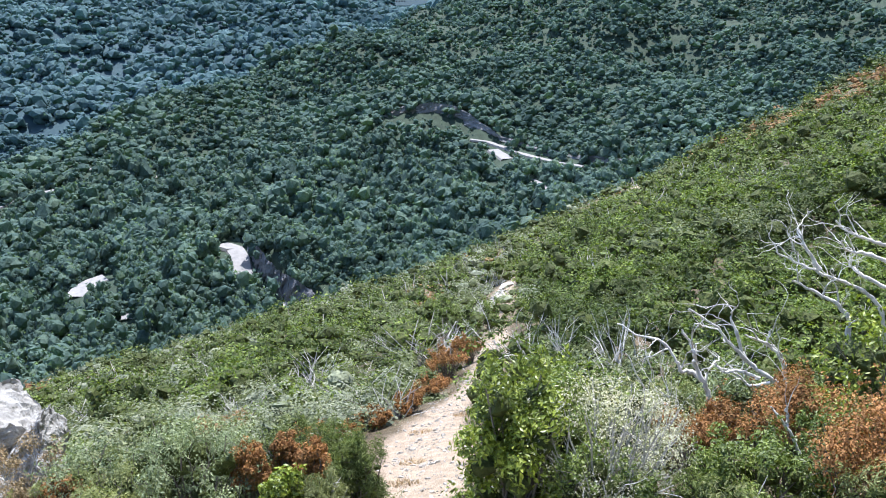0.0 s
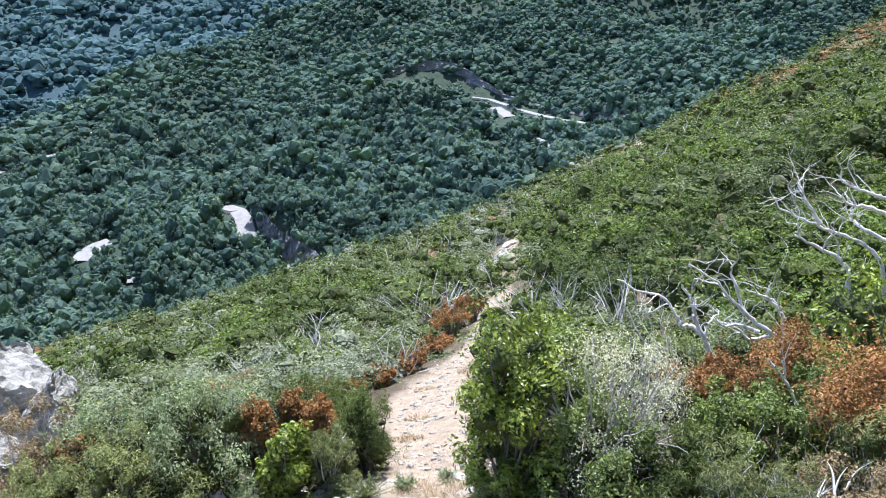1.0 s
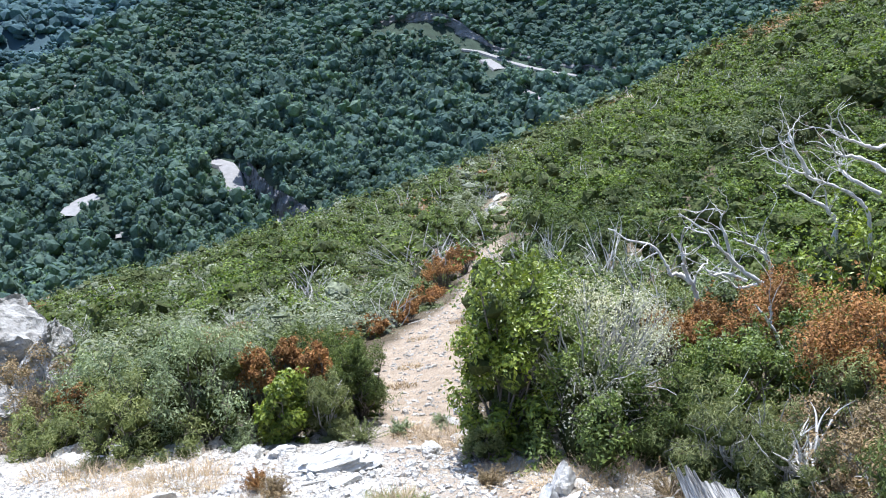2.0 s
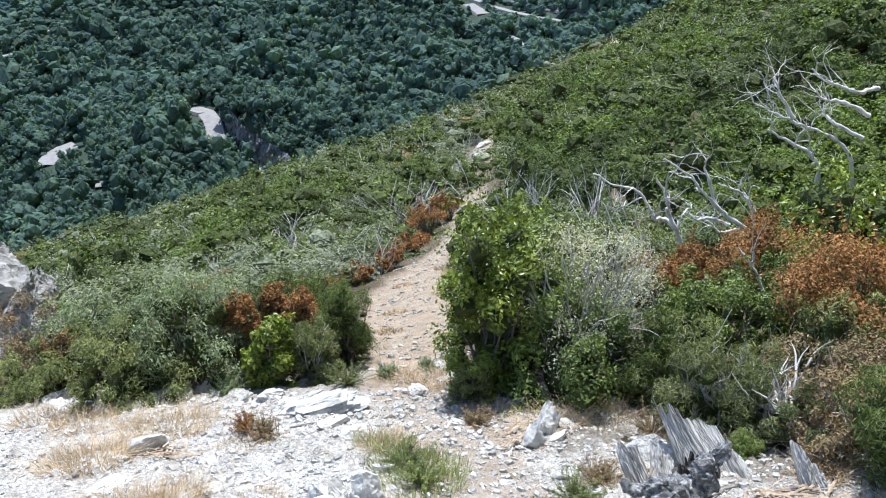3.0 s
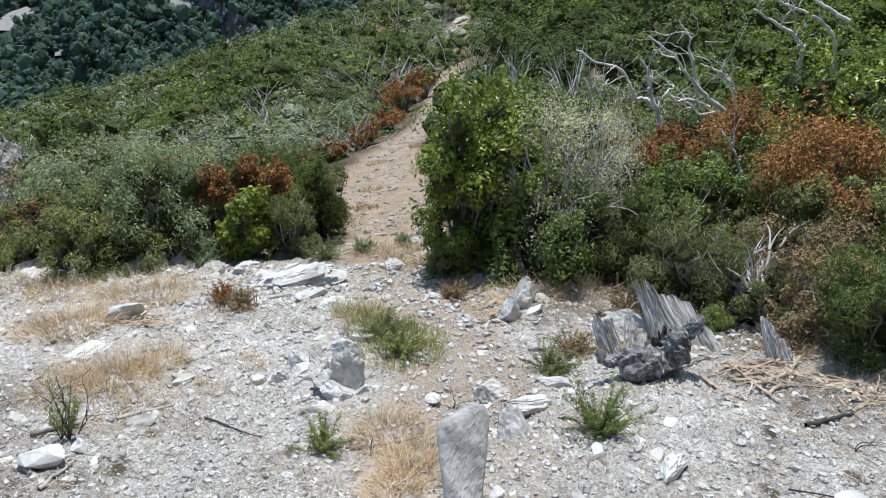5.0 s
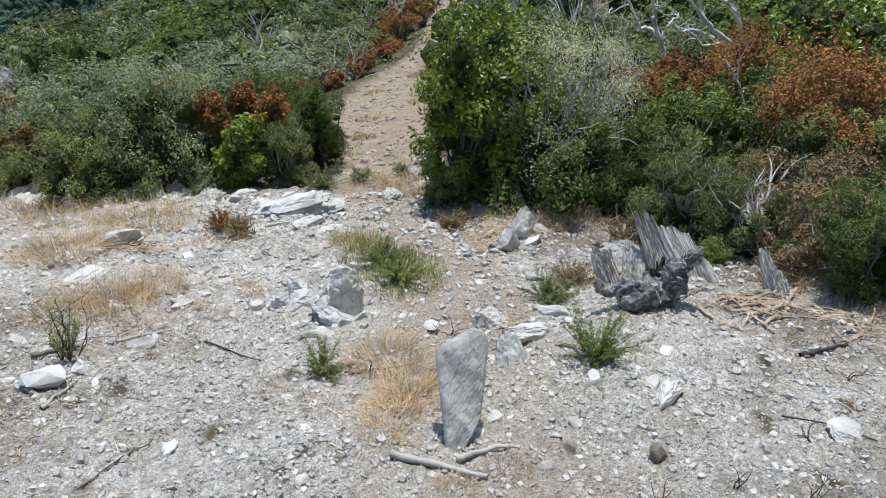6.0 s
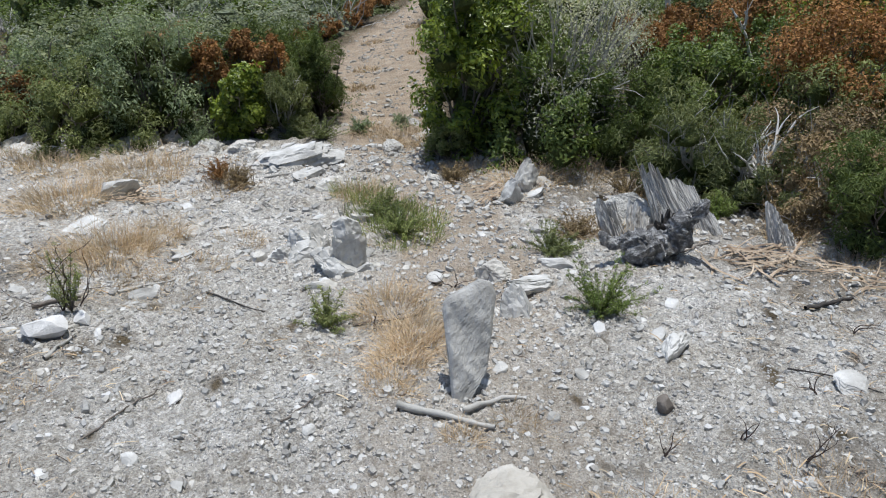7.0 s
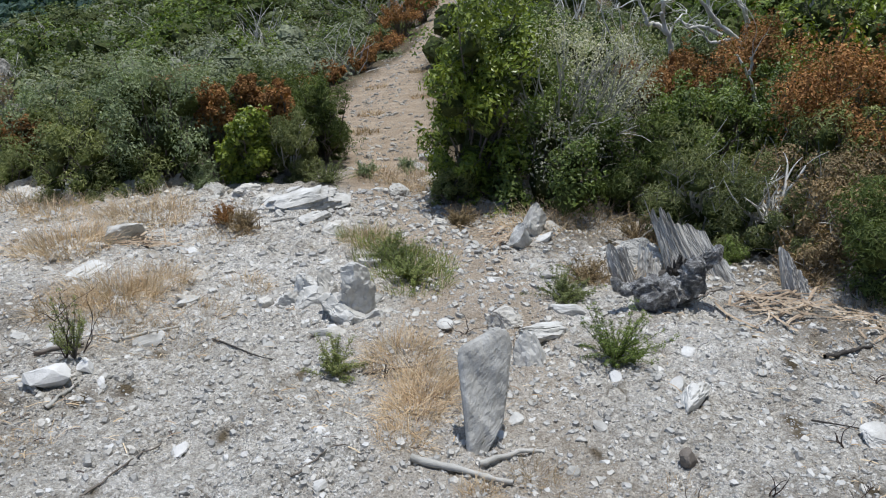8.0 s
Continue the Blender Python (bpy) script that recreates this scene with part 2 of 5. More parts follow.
# rock faces cut into the valley side: plan points, height at each
CUTS = [
    ([(-70, 276), (-64, 263), (-58, 254), (-52, 247), (-45, 239), (-36, 233)], [3, 7, 9, 9, 7, 2]),
    ([(-34, 452), (-22, 462), (-5, 466), (10, 464), (20, 452), (33, 442), (52, 428), (74, 412), (92, 404)], [1, 4, 7, 8, 6, 3, 2, 2, 1]),
]


def cut_rise(x, y):
    """How far the land behind each rock face stands above its foot."""
    out = np.zeros_like(x)
    for line, tall in CUTS:
        p, h = np.array(line, float), np.array(tall, float)
        best, rise = np.full(x.shape, 1e9), np.zeros_like(x)
        for a, b, ha, hb in zip(p[:-1], p[1:], h[:-1], h[1:]):
            d = b - a
            n = math.hypot(*d)
            u = np.clip(((x - a[0]) * d[0] + (y - a[1]) * d[1]) / n ** 2, 0, 1)
            ox, oy = x - a[0] - u * d[0], y - a[1] - u * d[1]
            dist = np.hypot(ox, oy)
            side = np.where(ox * -d[1] + oy * d[0] > 0, dist, -dist)
            m = dist < best
            best, rise = np.where(m, dist, best), np.where(m, (ha + (hb - ha) * u) * step(0, 6, side) * (1 - step(12, 60, side)), rise)
        out += rise
    return out


def terrain(x, y):
    x, y = np.asarray(x, float), np.asarray(y, float)
    a, b = hillside(x, y), valley(x, y) + cut_rise(x, y)
    h = np.clip((a - b) / 12 + 0.5, 0, 1)
    near = 1 - step(8, 14, np.hypot(x, y))
    return a * h + b * (1 - h) + 6 * h * (1 - h) + near * (waves(x, y, 1.1, 21) * 0.03 + waves(x, y, 0.4, 22) * 0.011)


def height(x, y):
    return float(terrain(x, y))


def trail_at(y):
    """The middle of the trodden path, by distance ahead."""
    return np.interp(y, [-6, 0, 2.5, 3.5, 5, 6, 7.3, 9, 12.3, 13.4, 15, 16, 18, 24, 38.6, 45, 70, 135, 170], [0, 0.0, 0.25, 0.32, 0.15, -0.1, -0.2, -0.23, -0.3, -0.18, 0.08, 0.45, 0.95, 1.6, 3.0, 3.6, 9.5, 32.5, 46])


def scrub_gap(x, y):
    """True where the path lies open between the shrubs further down."""
    off = np.abs(x - trail_at(y))
    bare = np.hypot((x - 18.5) / 1.6, (y - 76.5) / 5.0) < 1
    return bare | ((y > 33) & (y < 52) & (off < 1.1)) | ((y > 112) & (y < 137) & (off < 1.7)) | ((y > 148) & (y < 158) & (off < 1.6))


def trail_mask(x, y):
    half = np.interp(y, [0, 5, 6, 7.3, 9, 12.3, 13.4, 15, 16, 24, 45, 140], [0.4, 0.4, 0.45, 0.45, 0.62, 0.74, 0.62, 0.42, 0.36, 0.4, 0.6, 1.2])
    gone = np.interp(y, [0, 24, 30, 40, 50, 60, 115, 125, 150, 160], [1, 1, 0.3, 1, 1, 0.0, 0.0, 1, 1, 0])
    return (1 - step(half * 0.75, half * 1.35, np.abs(x - trail_at(y)))) * gone


# ---- mesh tools ----
def mesh_of(name, verts, quads=None, tris=None, smooth=False):
    me = bpy.data.meshes.new(name)
    verts = np.asarray(verts, np.float32)
    quads = np.zeros((0, 4), np.int32) if quads is None else np.asarray(quads, np.int32)
    tris = np.zeros((0, 3), np.int32) if tris is None else np.asarray(tris, np.int32)
    me.vertices.add(len(verts))
    me.vertices.foreach_set("co", verts.ravel())
    me.loops.add(quads.size + tris.size)
    me.loops.foreach_set("vertex_index", np.concatenate([quads.ravel(), tris.ravel()]))
    me.polygons.add(len(quads) + len(tris))
    start = np.concatenate([np.arange(len(quads)) * 4, quads.size + np.arange(len(tris)) * 3])
    me.polygons.foreach_set("loop_start", start.astype(np.int32))
    me.polygons.foreach_set("use_smooth", np.full(len(start), smooth))
    me.update(calc_edges=True)
    me.validate()
    return me


class Soup:
    """Collects pieces of geometry that make one mesh."""

    def __init__(self):
        self.v, self.q, self.t, self.n = [], [], [], 0

    def add(self, v, q=None, t=None):
        v = np.asarray(v, float).reshape(-1, 3)
        if q is not None and len(q):
            self.q.append(np.asarray(q) + self.n)
        if t is not None and len(t):
            self.t.append(np.asarray(t) + self.n)
        self.v.append(v)
        self.n += len(v)
        return self

    def arrays(self):
        cat = lambda a, k: np.concatenate(a) if a else np.zeros((0, k), int)
        return cat(self.v, 3), cat(self.q, 4), cat(self.t, 3)

    def many(self, piece, places, turns, sizes):
        """piece=(v, q, t) at many places, turned about z and scaled by sizes (n, 3)."""
        v, q, t = piece
        c, s = np.cos(turns), np.sin(turns)
        w = v[None] * sizes[:, None, :]
        x = w[..., 0] * c[:, None] - w[..., 1] * s[:, None]
        y = w[..., 0] * s[:, None] + w[..., 1] * c[:, None]
        out = np.stack([x, y, w[..., 2]], -1) + places[:, None, :]
        off = (np.arange(len(places)) * len(v))[:, None, None]
        self.add(out, (q[None] + off).reshape(-1, 4) if len(q) else None, (t[None] + off).reshape(-1, 3) if len(t) else None)

    def mesh(self, name, smooth=False):
        return mesh_of(name, *self.arrays(), smooth)


def obj(name, me, mat, parent=None, label=""):
    ob = new(name, me)
    if mat is not None:
        me.materials.append(mat)
    if parent is not None:
        ob.parent = parent
    if label:
        tagged(ob, label)
    return ob


def thing(name, place, label, category, group="", turn=0.0):
    e = new(name)
    e.empty_display_size = 0.1
    e.matrix_world = pose(*place, 0, 0, turn)
    return tagged(e, label, category, group)


def unit(r, n):
    d = r.normal(size=(n, 3))
    return d / np.linalg.norm(d, axis=1)[:, None]


def leaf_cloud(r, centres, radii, n, size, slim=0.5, shell=0.7, flat=0.6, droop=0.0, rough=False, tidy=0.8):
    """n leaves on lumps of foliage, each a small folded blade."""
    w = radii ** 2
    k = r.choice(len(radii), n, p=w / w.sum())
    d = unit(r, n)
    d[:, 2] = np.where(r.rand(n) < flat, np.abs(d[:, 2]), d[:, 2])
    p = centres[k] + d * (radii[k] * r.uniform(shell, 1.08, n))[:, None]
    nrm = d * tidy + unit(r, n) * 0.7 + np.array([0, 0, 0.25])
    nrm /= np.linalg.norm(nrm, axis=1)[:, None]
    a = np.cross(nrm, unit(r, n))
    a /= np.linalg.norm(a, axis=1)[:, None] + 1e-9
    a[:, 2] -= droop
    b = np.cross(nrm, a)
    L = (size * r.uniform(0.6, 1.25, n))[:, None]
    if rough:
        return np.stack([p - a * L * 0.5 - b * L * slim * 0.4, p - a * L * 0.2 + b * L * slim * 0.7, p + a * L * 0.6], 1).reshape(-1, 3), None, np.arange(3 * n).reshape(-1, 3)
    v = np.stack([p - a * L * 0.5, p + b * L * slim * 0.5 + nrm * L * 0.08, p + a * L * 0.5, p - b * L * slim * 0.5 + nrm * L * 0.08], 1)
    return v.reshape(-1, 3), np.arange(4 * n).reshape(-1, 4)


def ico(level):
    bm = bmesh.new()
    bmesh.ops.create_icosphere(bm, subdivisions=level, radius=1)
    v = np.array([q.co[:] for q in bm.verts])
    t = np.array([[q.index for q in f.verts] for f in bm.faces])
    bm.free()
    return v, t


ICO1, ICO2, ICO3 = ico(1), ico(2), ico(3)


def lumps(r, n, w, h, low=0.15):
    """Centres and radii of the lumps of a crown w wide and h high that stands on z = 0."""
    a, s = r.uniform(0, 6.28, n), np.sqrt(r.rand(n))
    z = r.uniform(low, 1.0, n)
    reach = np.sqrt(np.clip(1 - ((z - 0.45) / 0.75) ** 2, 0.05, 1))
    rad = r.uniform(0.16, 0.3, n) * math.sqrt(w * min(h, 2 * w))
    c = np.stack([np.cos(a) * s * reach * w * 0.5, np.sin(a) * s * reach * w * 0.5, z * h - rad * 0.5], -1)
    return c, rad


def clumps(r, soup, centres, radii, flat=0.85, ball=None):
    """Closed, knobbly clumps of foliage."""
    v, t = ball or ICO2
    for c, q in zip(centres, radii):
        k = 1 + 0.2 * np.sin(v @ r.normal(size=3) * 4.5 + r.uniform(0, 6)) + 0.16 * np.sin(v @ r.normal(size=3) * 7 + r.uniform(0, 6)) + r.normal(size=len(v)) * 0.12
        turn = np.array(Euler(r.uniform(0, 6.28, 3)).to_matrix())
        soup.add((v * (k * q)[:, None]) @ turn.T * np.array([1, 1, flat]) + c, None, t)


def tube(soup, pts, radii, sides=6):
    pts, radii = np.asarray(pts, float), np.asarray(radii, float)
    d = np.gradient(pts, axis=0)
    d /= np.linalg.norm(d, axis=1)[:, None] + 1e-9
    ref = np.where(np.abs(d[:, 2:3]) > 0.9, np.array([[1.0, 0, 0]]), np.array([[0, 0, 1.0]]))
    a = np.cross(d, ref)
    a /= np.linalg.norm(a, axis=1)[:, None] + 1e-9
    b = np.cross(d, a)
    ang = np.arange(sides) * 2 * np.pi / sides
    ring = a[:, None] * np.cos(ang)[None, :, None] + b[:, None] * np.sin(ang)[None, :, None]
    v = pts[:, None] + ring * radii[:, None, None]
    n = len(pts)
    i = np.arange(n - 1)[:, None] * sides
    j = np.arange(sides)[None]
    q = np.stack([i + j, i + (j + 1) % sides, i + sides + (j + 1) % sides, i + sides + j], -1).reshape(-1, 4)
    soup.add(v, q)


def crooked(r, start, way, length, steps, bend):
    """A crooked line of points, for branches."""
    p, d, out = np.array(start, float), np.array(way, float), []
    d /= np.linalg.norm(d)
    for k in range(steps + 1):
        out.append(p.copy())
        d = d + r.normal(size=3) * bend
        d /= np.linalg.norm(d)
        p = p + d * length / steps
    return np.array(out), d


def branching(soup, r, start, way, length, radius, depth, bend=0.18, spread=0.7, sides=6, kids=(2, 3), up=0.15):
    steps = 7 if depth > 1 else 5
    pts, d = crooked(r, start, way, length, steps, bend)
    tube(soup, pts, np.linspace(radius, radius * 0.55 if depth else radius * 0.2, steps + 1), sides)
    if depth:
        for k in range(r.randint(kids[0], kids[1] + 1)):
            i = steps if k == 0 else r.randint(steps // 2, steps + 1)
            w = d + unit(r, 1)[0] * spread + np.array([0, 0, up])
            branching(soup, r, pts[i], w, length * r.uniform(0.55, 0.85), radius * 0.58, depth - 1, bend, spread, max(4, sides - 1), kids, up)


# ---- the ground, one sheet to the horizon ----
def ground_sheet():
    front = np.radians(np.linspace(-46, 46, 260))
    back = np.radians(np.linspace(46, 314, 64))[1:-1]
    ang = np.concatenate([front, back])
    rad = np.concatenate([[0.25, 0.5, 0.75], np.linspace(0.95, 3.2, 130), np.linspace(3.24, 7.2, 90), 7.4 * (4200 / 7.4) ** np.linspace(0, 1, 190)])
    A, R = np.meshgrid(ang, rad)
    x, y = R * np.sin(A), R * np.cos(A)
    z = terrain(x, y)
    near = 1 - step(8, 14, R)
    rr = np.random.RandomState(4)
    # clods, hollows and grit
    z = z + near * (rr.normal(size=x.shape) * 0.0035 + np.maximum(waves(x, y, 0.16, 23), 0.2) * 0.011 + waves(x, y, 0.07, 24) * 0.004 + step(2.2, 3.6, y) * np.maximum(waves(x, y, 0.3, 25), 0) ** 2 * 0.03 * step(0.3, 0.7, np.abs(x - trail_at(y))))
    n, k = x.shape[1], x.shape[0]
    v = np.stack([x, y, z], -1).reshape(-1, 3)
    i, j = np.meshgrid(np.arange(k - 1), np.arange(n), indexing="ij")
    q = np.stack([i * n + j, i * n + (j + 1) % n, (i + 1) * n + (j + 1) % n, (i + 1) * n + j], -1).reshape(-1, 4)[:, ::-1]
    v = np.concatenate([v, [[0, 0, height(0, 0)]]])
    t = np.stack([np.arange(n), (np.arange(n) + 1) % n, np.full(n, len(v) - 1)], -1)[:, ::-1]
    me = mesh_of("ground", v, q, t, True)
    px, py = v[:, 0], v[:, 1]
    edge = np.interp(px, [-6, -3, 0, 0.6, 1.3, 2.2, 3.0], [6.8, 6.6, 6.4, 6.0, 5.4, 4.4, 3.2]) + waves(px, py, 1.6, 31) * 0.3
    stony = 1 - step(0.85, 1.15, py / edge)
    rough = waves(px, py, 0.7, 33) * 0.25 + waves(px, py, 0.25, 34) * 0.15
    for cx, cy, wide in ((-2.0, 1.9, 0.45), (1.55, 1.0, 0.5), (2.2, 2.9, 0.4), (-2.3, 3.0, 0.4), (2.2, 3.8, 0.5), (1.1, 4.5, 0.45)):
        # brown leaf litter blown into the sides
        stony = stony * (1 - 0.7 * np.exp(-((px - cx) ** 2 + (py - cy) ** 2) / wide ** 2 * (1.0 + 0.8 * waves(px, py, 0.3, 35))))
    trail = np.clip(trail_mask(px + rough * 0.25, py), 0, 1) * (0.3 + 0.4 * step(1.8, 3.2, py) + 0.3 * step(4.5, 7, py))
    trail = np.maximum(trail, 1 - step(0.8, 1.1, np.hypot((px - 18.5) / 1.7, (py - 76.5) / 5.2)))
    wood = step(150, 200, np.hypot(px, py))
    # beyond: where the ground takes the painted haze tint
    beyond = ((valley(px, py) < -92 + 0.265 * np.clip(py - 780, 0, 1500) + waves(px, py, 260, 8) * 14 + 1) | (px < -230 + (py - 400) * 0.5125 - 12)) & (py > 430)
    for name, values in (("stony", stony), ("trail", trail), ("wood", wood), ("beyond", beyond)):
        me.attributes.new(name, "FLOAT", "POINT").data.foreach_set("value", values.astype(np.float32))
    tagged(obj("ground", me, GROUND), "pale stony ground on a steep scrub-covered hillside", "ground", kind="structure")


ground_sheet()


# ---- roads in the valley ----
ROADS = [
    ([(-79, 276), (-74, 274), (-70.5, 268), (-68, 260), (-66.5, 254)], 6.0),
    ([(-52, 243), (-48, 240), (-43, 236)], 5.0),
    ([(-110, 249), (-112.5, 247), (-114.5, 243), (-114.5, 237)], 7.0),
    ([(-93, 223), (-92, 219)], 3.0),
    ([(15, 442), (24, 441), (36, 433), (46, 424), (60, 414), (72, 406)], 4.5),
    ([(27, 431), (31, 425), (34, 419)], 7.0),
    ([(43, 388), (47, 382), (51, 374)], 4.5),
    ([(-205, 352), (-199, 362), (-190, 372), (-184, 376)], 4.0),
    ([(-181, 403), (-177, 402)], 4.0),
    ([(-143, 391), (-140, 389)], 4.0),
]


def smooth_line(points, n=24):
    p = np.array(points, float)
    t = np.linspace(0, 1, len(p))
    s = np.linspace(0, 1, n)
    return np.stack([np.interp(s, t, p[:, 0]), np.interp(s, t, p[:, 1])], -1)


def road(points, width):
    c = smooth_line(points)
    d = np.gradient(c, axis=0)
    d /= np.linalg.norm(d, axis=1)[:, None]
    side = np.stack([-d[:, 1], d[:, 0]], -1)
    z = valley(c[:, 0], c[:, 1]) + 0.5
    rows = []
    for off, dz in ((-0.6, -1.0), (-0.5, 0.0), (0.0, 0.06), (0.5, 0.0), (0.6, -1.0)):
        p = c + side * off * width
        rows.append(np.stack([p[:, 0], p[:, 1], z + dz], -1))
    v = np.stack(rows, 1)
    n, k = v.shape[:2]
    i, j = np.meshgrid(np.arange(n - 1), np.arange(k - 1), indexing="ij")
    q = np.stack([i * k + j, i * k + j + 1, (i + 1) * k + j + 1, (i + 1) * k + j], -1).reshape(-1, 4)[:, ::-1]
    tagged(obj("road", mesh_of("road", v.reshape(-1, 3), q), ASPHALT), "pale worn asphalt road winding through the woods", "road", kind="structure")


for line, wide in ROADS:
    road(line, wide)


def room_for_trees(x, y):
    """How large a tree may grow: none on the roads and before the far building, low where it would hide roads or rock
    faces from the camera, 1 elsewhere.
    """
    room = np.where(np.hypot((x + 38) / 46, (y - 1240) / 62) > 1, 1.0, 0.0)
    for line, wide in ROADS:
        for cx, cy in smooth_line(line, 16):
            dist = math.hypot(cx, cy)
            ux, uy = cx / dist, cy / dist
            along = (x - cx) * ux + (y - cy) * uy
            across = np.abs((x - cx) * uy - (y - cy) * ux)
            room = np.where((along < wide * 0.5 + 1.5) & (along > -wide * 0.5 - 14) & (across < wide * 0.45 + 1.5), np.minimum(room, 0.45), room)
            room = np.where(np.hypot(x - cx, y - cy) < wide * 0.5 + 1.2, 0.0, room)
    for line, tall in CUTS:
        for cx, cy in smooth_line(line, 20):
            dist = math.hypot(cx, cy)
            along, across = ((x - cx) * cx + (y - cy) * cy) / dist, np.abs((x - cx) * cy - (y - cy) * cx) / dist
            room = np.where((along < 2.5) & (along > -14) & (across < 3.0), np.minimum(room, 0.3), room)
    return room


def rock_face(line, tall, label):
    """A rough vertical rock face behind a road."""
    p, h = np.array(line, float), np.array(tall, float)
    s, t = np.linspace(0, 1, 90), np.linspace(0, 1, len(p))
    x, y, hh = np.interp(s, t, p[:, 0]), np.interp(s, t, p[:, 1]), np.interp(s, t, h)
    up = np.linspace(0, 1, 16)
    X, U = np.meshgrid(np.arange(90), up)
    r = np.random.RandomState(8)
    jag = waves(X * 1.0, U * 14, 9, 61) * 0.7 + waves(X * 1.0, U * 20, 4, 62) * 0.45 + r.normal(size=X.shape) * 0.18
    px, py = x[X] + 0.0, y[X] - 1.0 + U * 2.5 + jag
    pz = valley(x, y)[X] - 1.5 + U * (hh[X] + 2.2 + waves(X * 1.0, X * 0.0, 12, 63) * 1.0)
    v = np.stack([px, py, pz], -1)
    back = v[-1].copy()
    back[:, 1] += 2
    back[:, 2] -= 6.0
    v = np.concatenate([v, back[None]])
    n = 90
    i, j = np.meshgrid(np.arange(16), np.arange(n - 1), indexing="ij")
    q = np.stack([i * n + j, i * n + j + 1, (i + 1) * n + j + 1, (i + 1) * n + j], -1).reshape(-1, 4)
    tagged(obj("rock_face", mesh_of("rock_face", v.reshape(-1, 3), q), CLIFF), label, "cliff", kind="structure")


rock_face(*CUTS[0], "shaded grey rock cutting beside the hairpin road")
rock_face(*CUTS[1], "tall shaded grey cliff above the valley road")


# ---- woods in the valley and on the ridges ----
def tree_piece(r, knobs, leaves, leaf):
    """A crown one metre wide and one high, in knobbly clumps with ragged edges."""
    s = Soup()
    c, rad = lumps(r, knobs, 0.9, 0.95, 0.35)
    rad = rad * (0.72 if knobs > 10 else 0.95 if knobs > 5 else 1.15 if knobs > 2 else 1.5)
    clumps(r, s, c, rad * 0.8, 0.95, ICO1)
    s.add(*leaf_cloud(r, c, rad, leaves, leaf, 0.8, 0.8, 0.85, rough=True, tidy=1.0))
    return s.arrays()


def scatter(r, n, near, far, lo, hi):
    d = np.sqrt(r.uniform(near ** 2, far ** 2, n))
    a = np.radians(r.uniform(lo, hi, n))
    return d * np.sin(a), d * np.cos(a)


def woods():
    r = np.random.RandomState(11)
    near_soup, far_soup = Soup(), Soup()
    for near, far, lo, hi, n, knobs, leaves, leaf, size in (
            (180, 300, -32, 10, 1700, 16, 130, 0.07, 8.2), (300, 430, -32, 32, 3200, 8, 40, 0.085, 8.2), (430, 620, -31, 31, 7000, 5, 8, 0.1, 7.6), (620, 900, -31, 31, 9800, 3, 6, 0.1, 8.8), (900, 1600, -31, 31, 16000, 2, 4, 0.1, 14.5)):
        x, y = scatter(r, n, near, far, lo, hi)
        room = room_for_trees(x, y)
        keep = (room > 0) & (hillside(x, y) < valley(x, y) + 3)
        # trees that the near slope hides from the camera are thinned or left out
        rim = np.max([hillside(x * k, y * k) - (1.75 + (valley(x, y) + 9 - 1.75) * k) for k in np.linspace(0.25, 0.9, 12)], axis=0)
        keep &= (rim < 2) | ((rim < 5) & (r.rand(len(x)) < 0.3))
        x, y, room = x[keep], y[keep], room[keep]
        z = terrain(x, y)
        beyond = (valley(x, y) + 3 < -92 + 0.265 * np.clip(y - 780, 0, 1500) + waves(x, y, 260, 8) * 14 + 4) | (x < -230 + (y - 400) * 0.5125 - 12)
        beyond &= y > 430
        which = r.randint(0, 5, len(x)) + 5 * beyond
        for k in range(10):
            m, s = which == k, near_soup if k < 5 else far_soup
            w = room[m] * size * np.exp(np.clip(r.normal(size=m.sum()), -1.6, 1.4) * 0.36) * (1 + 0.25 * waves(x[m], y[m], 60, 41))
            h = w * r.uniform(0.75, 1.4, m.sum()) * (1.0 if far < 450 else 0.8)
            low = h * (0.3 if far < 450 else 0.36 if far < 1000 else 0.42)
            s.many(tree_piece(r, knobs, leaves, leaf), np.stack([x[m], y[m], z[m] - low], -1), r.uniform(0, 6.28, m.sum()), np.stack([w, w, h], -1))
    tagged(obj("woods", near_soup.mesh("woods"), FOREST), "dense evergreen woods, hazed blue-green in colour, covering the valley and ridge", "woods", kind="stuff")
    tagged(obj("far_woods", far_soup.mesh("far_woods"), FAR_FOREST), "evergreen woods with blue haze in their colour on the hill behind the ridge", "woods", kind="stuff")


woods()


# ---- scrub on the near slope ----
def shrub_piece(r, knobs, leaves, leaf):
    """A low shrub one metre wide: its loose leaves, and the dense growth inside them."""
    s, core = Soup(), Soup()
    c, rad = lumps(r, max(10, knobs), 1.0, 0.85, 0.1)
    big = np.argsort(-rad)[:knobs]
    clumps(r, core, c[big] * np.array([0.9, 0.9, 0.8]), rad[big] * 0.62, 0.9, ICO1)
    s.add(*leaf_cloud(r, c, rad * 0.95, leaves, leaf, 0.6, 0.75, 0.8, rough=True, tidy=1.2))
    return s.arrays(), core.arrays()


def twig_piece(r, n, thick):
    """A leafless clump of thin upright twigs, one metre wide."""
    s = Soup()
    for k in range(n):
        a = r.uniform(0, 6.28)
        w = np.array([math.cos(a) * r.uniform(0.1, 0.6), math.sin(a) * r.uniform(0.1, 0.6), 1.0])
        pts, d = crooked(r, (r.uniform(-0.2, 0.2), r.uniform(-0.2, 0.2), 0), w, r.uniform(0.6, 1.1), 3, 0.2)
        tube(s, pts, np.linspace(thick, thick * 0.3, 4), 3)
    return s.arrays()


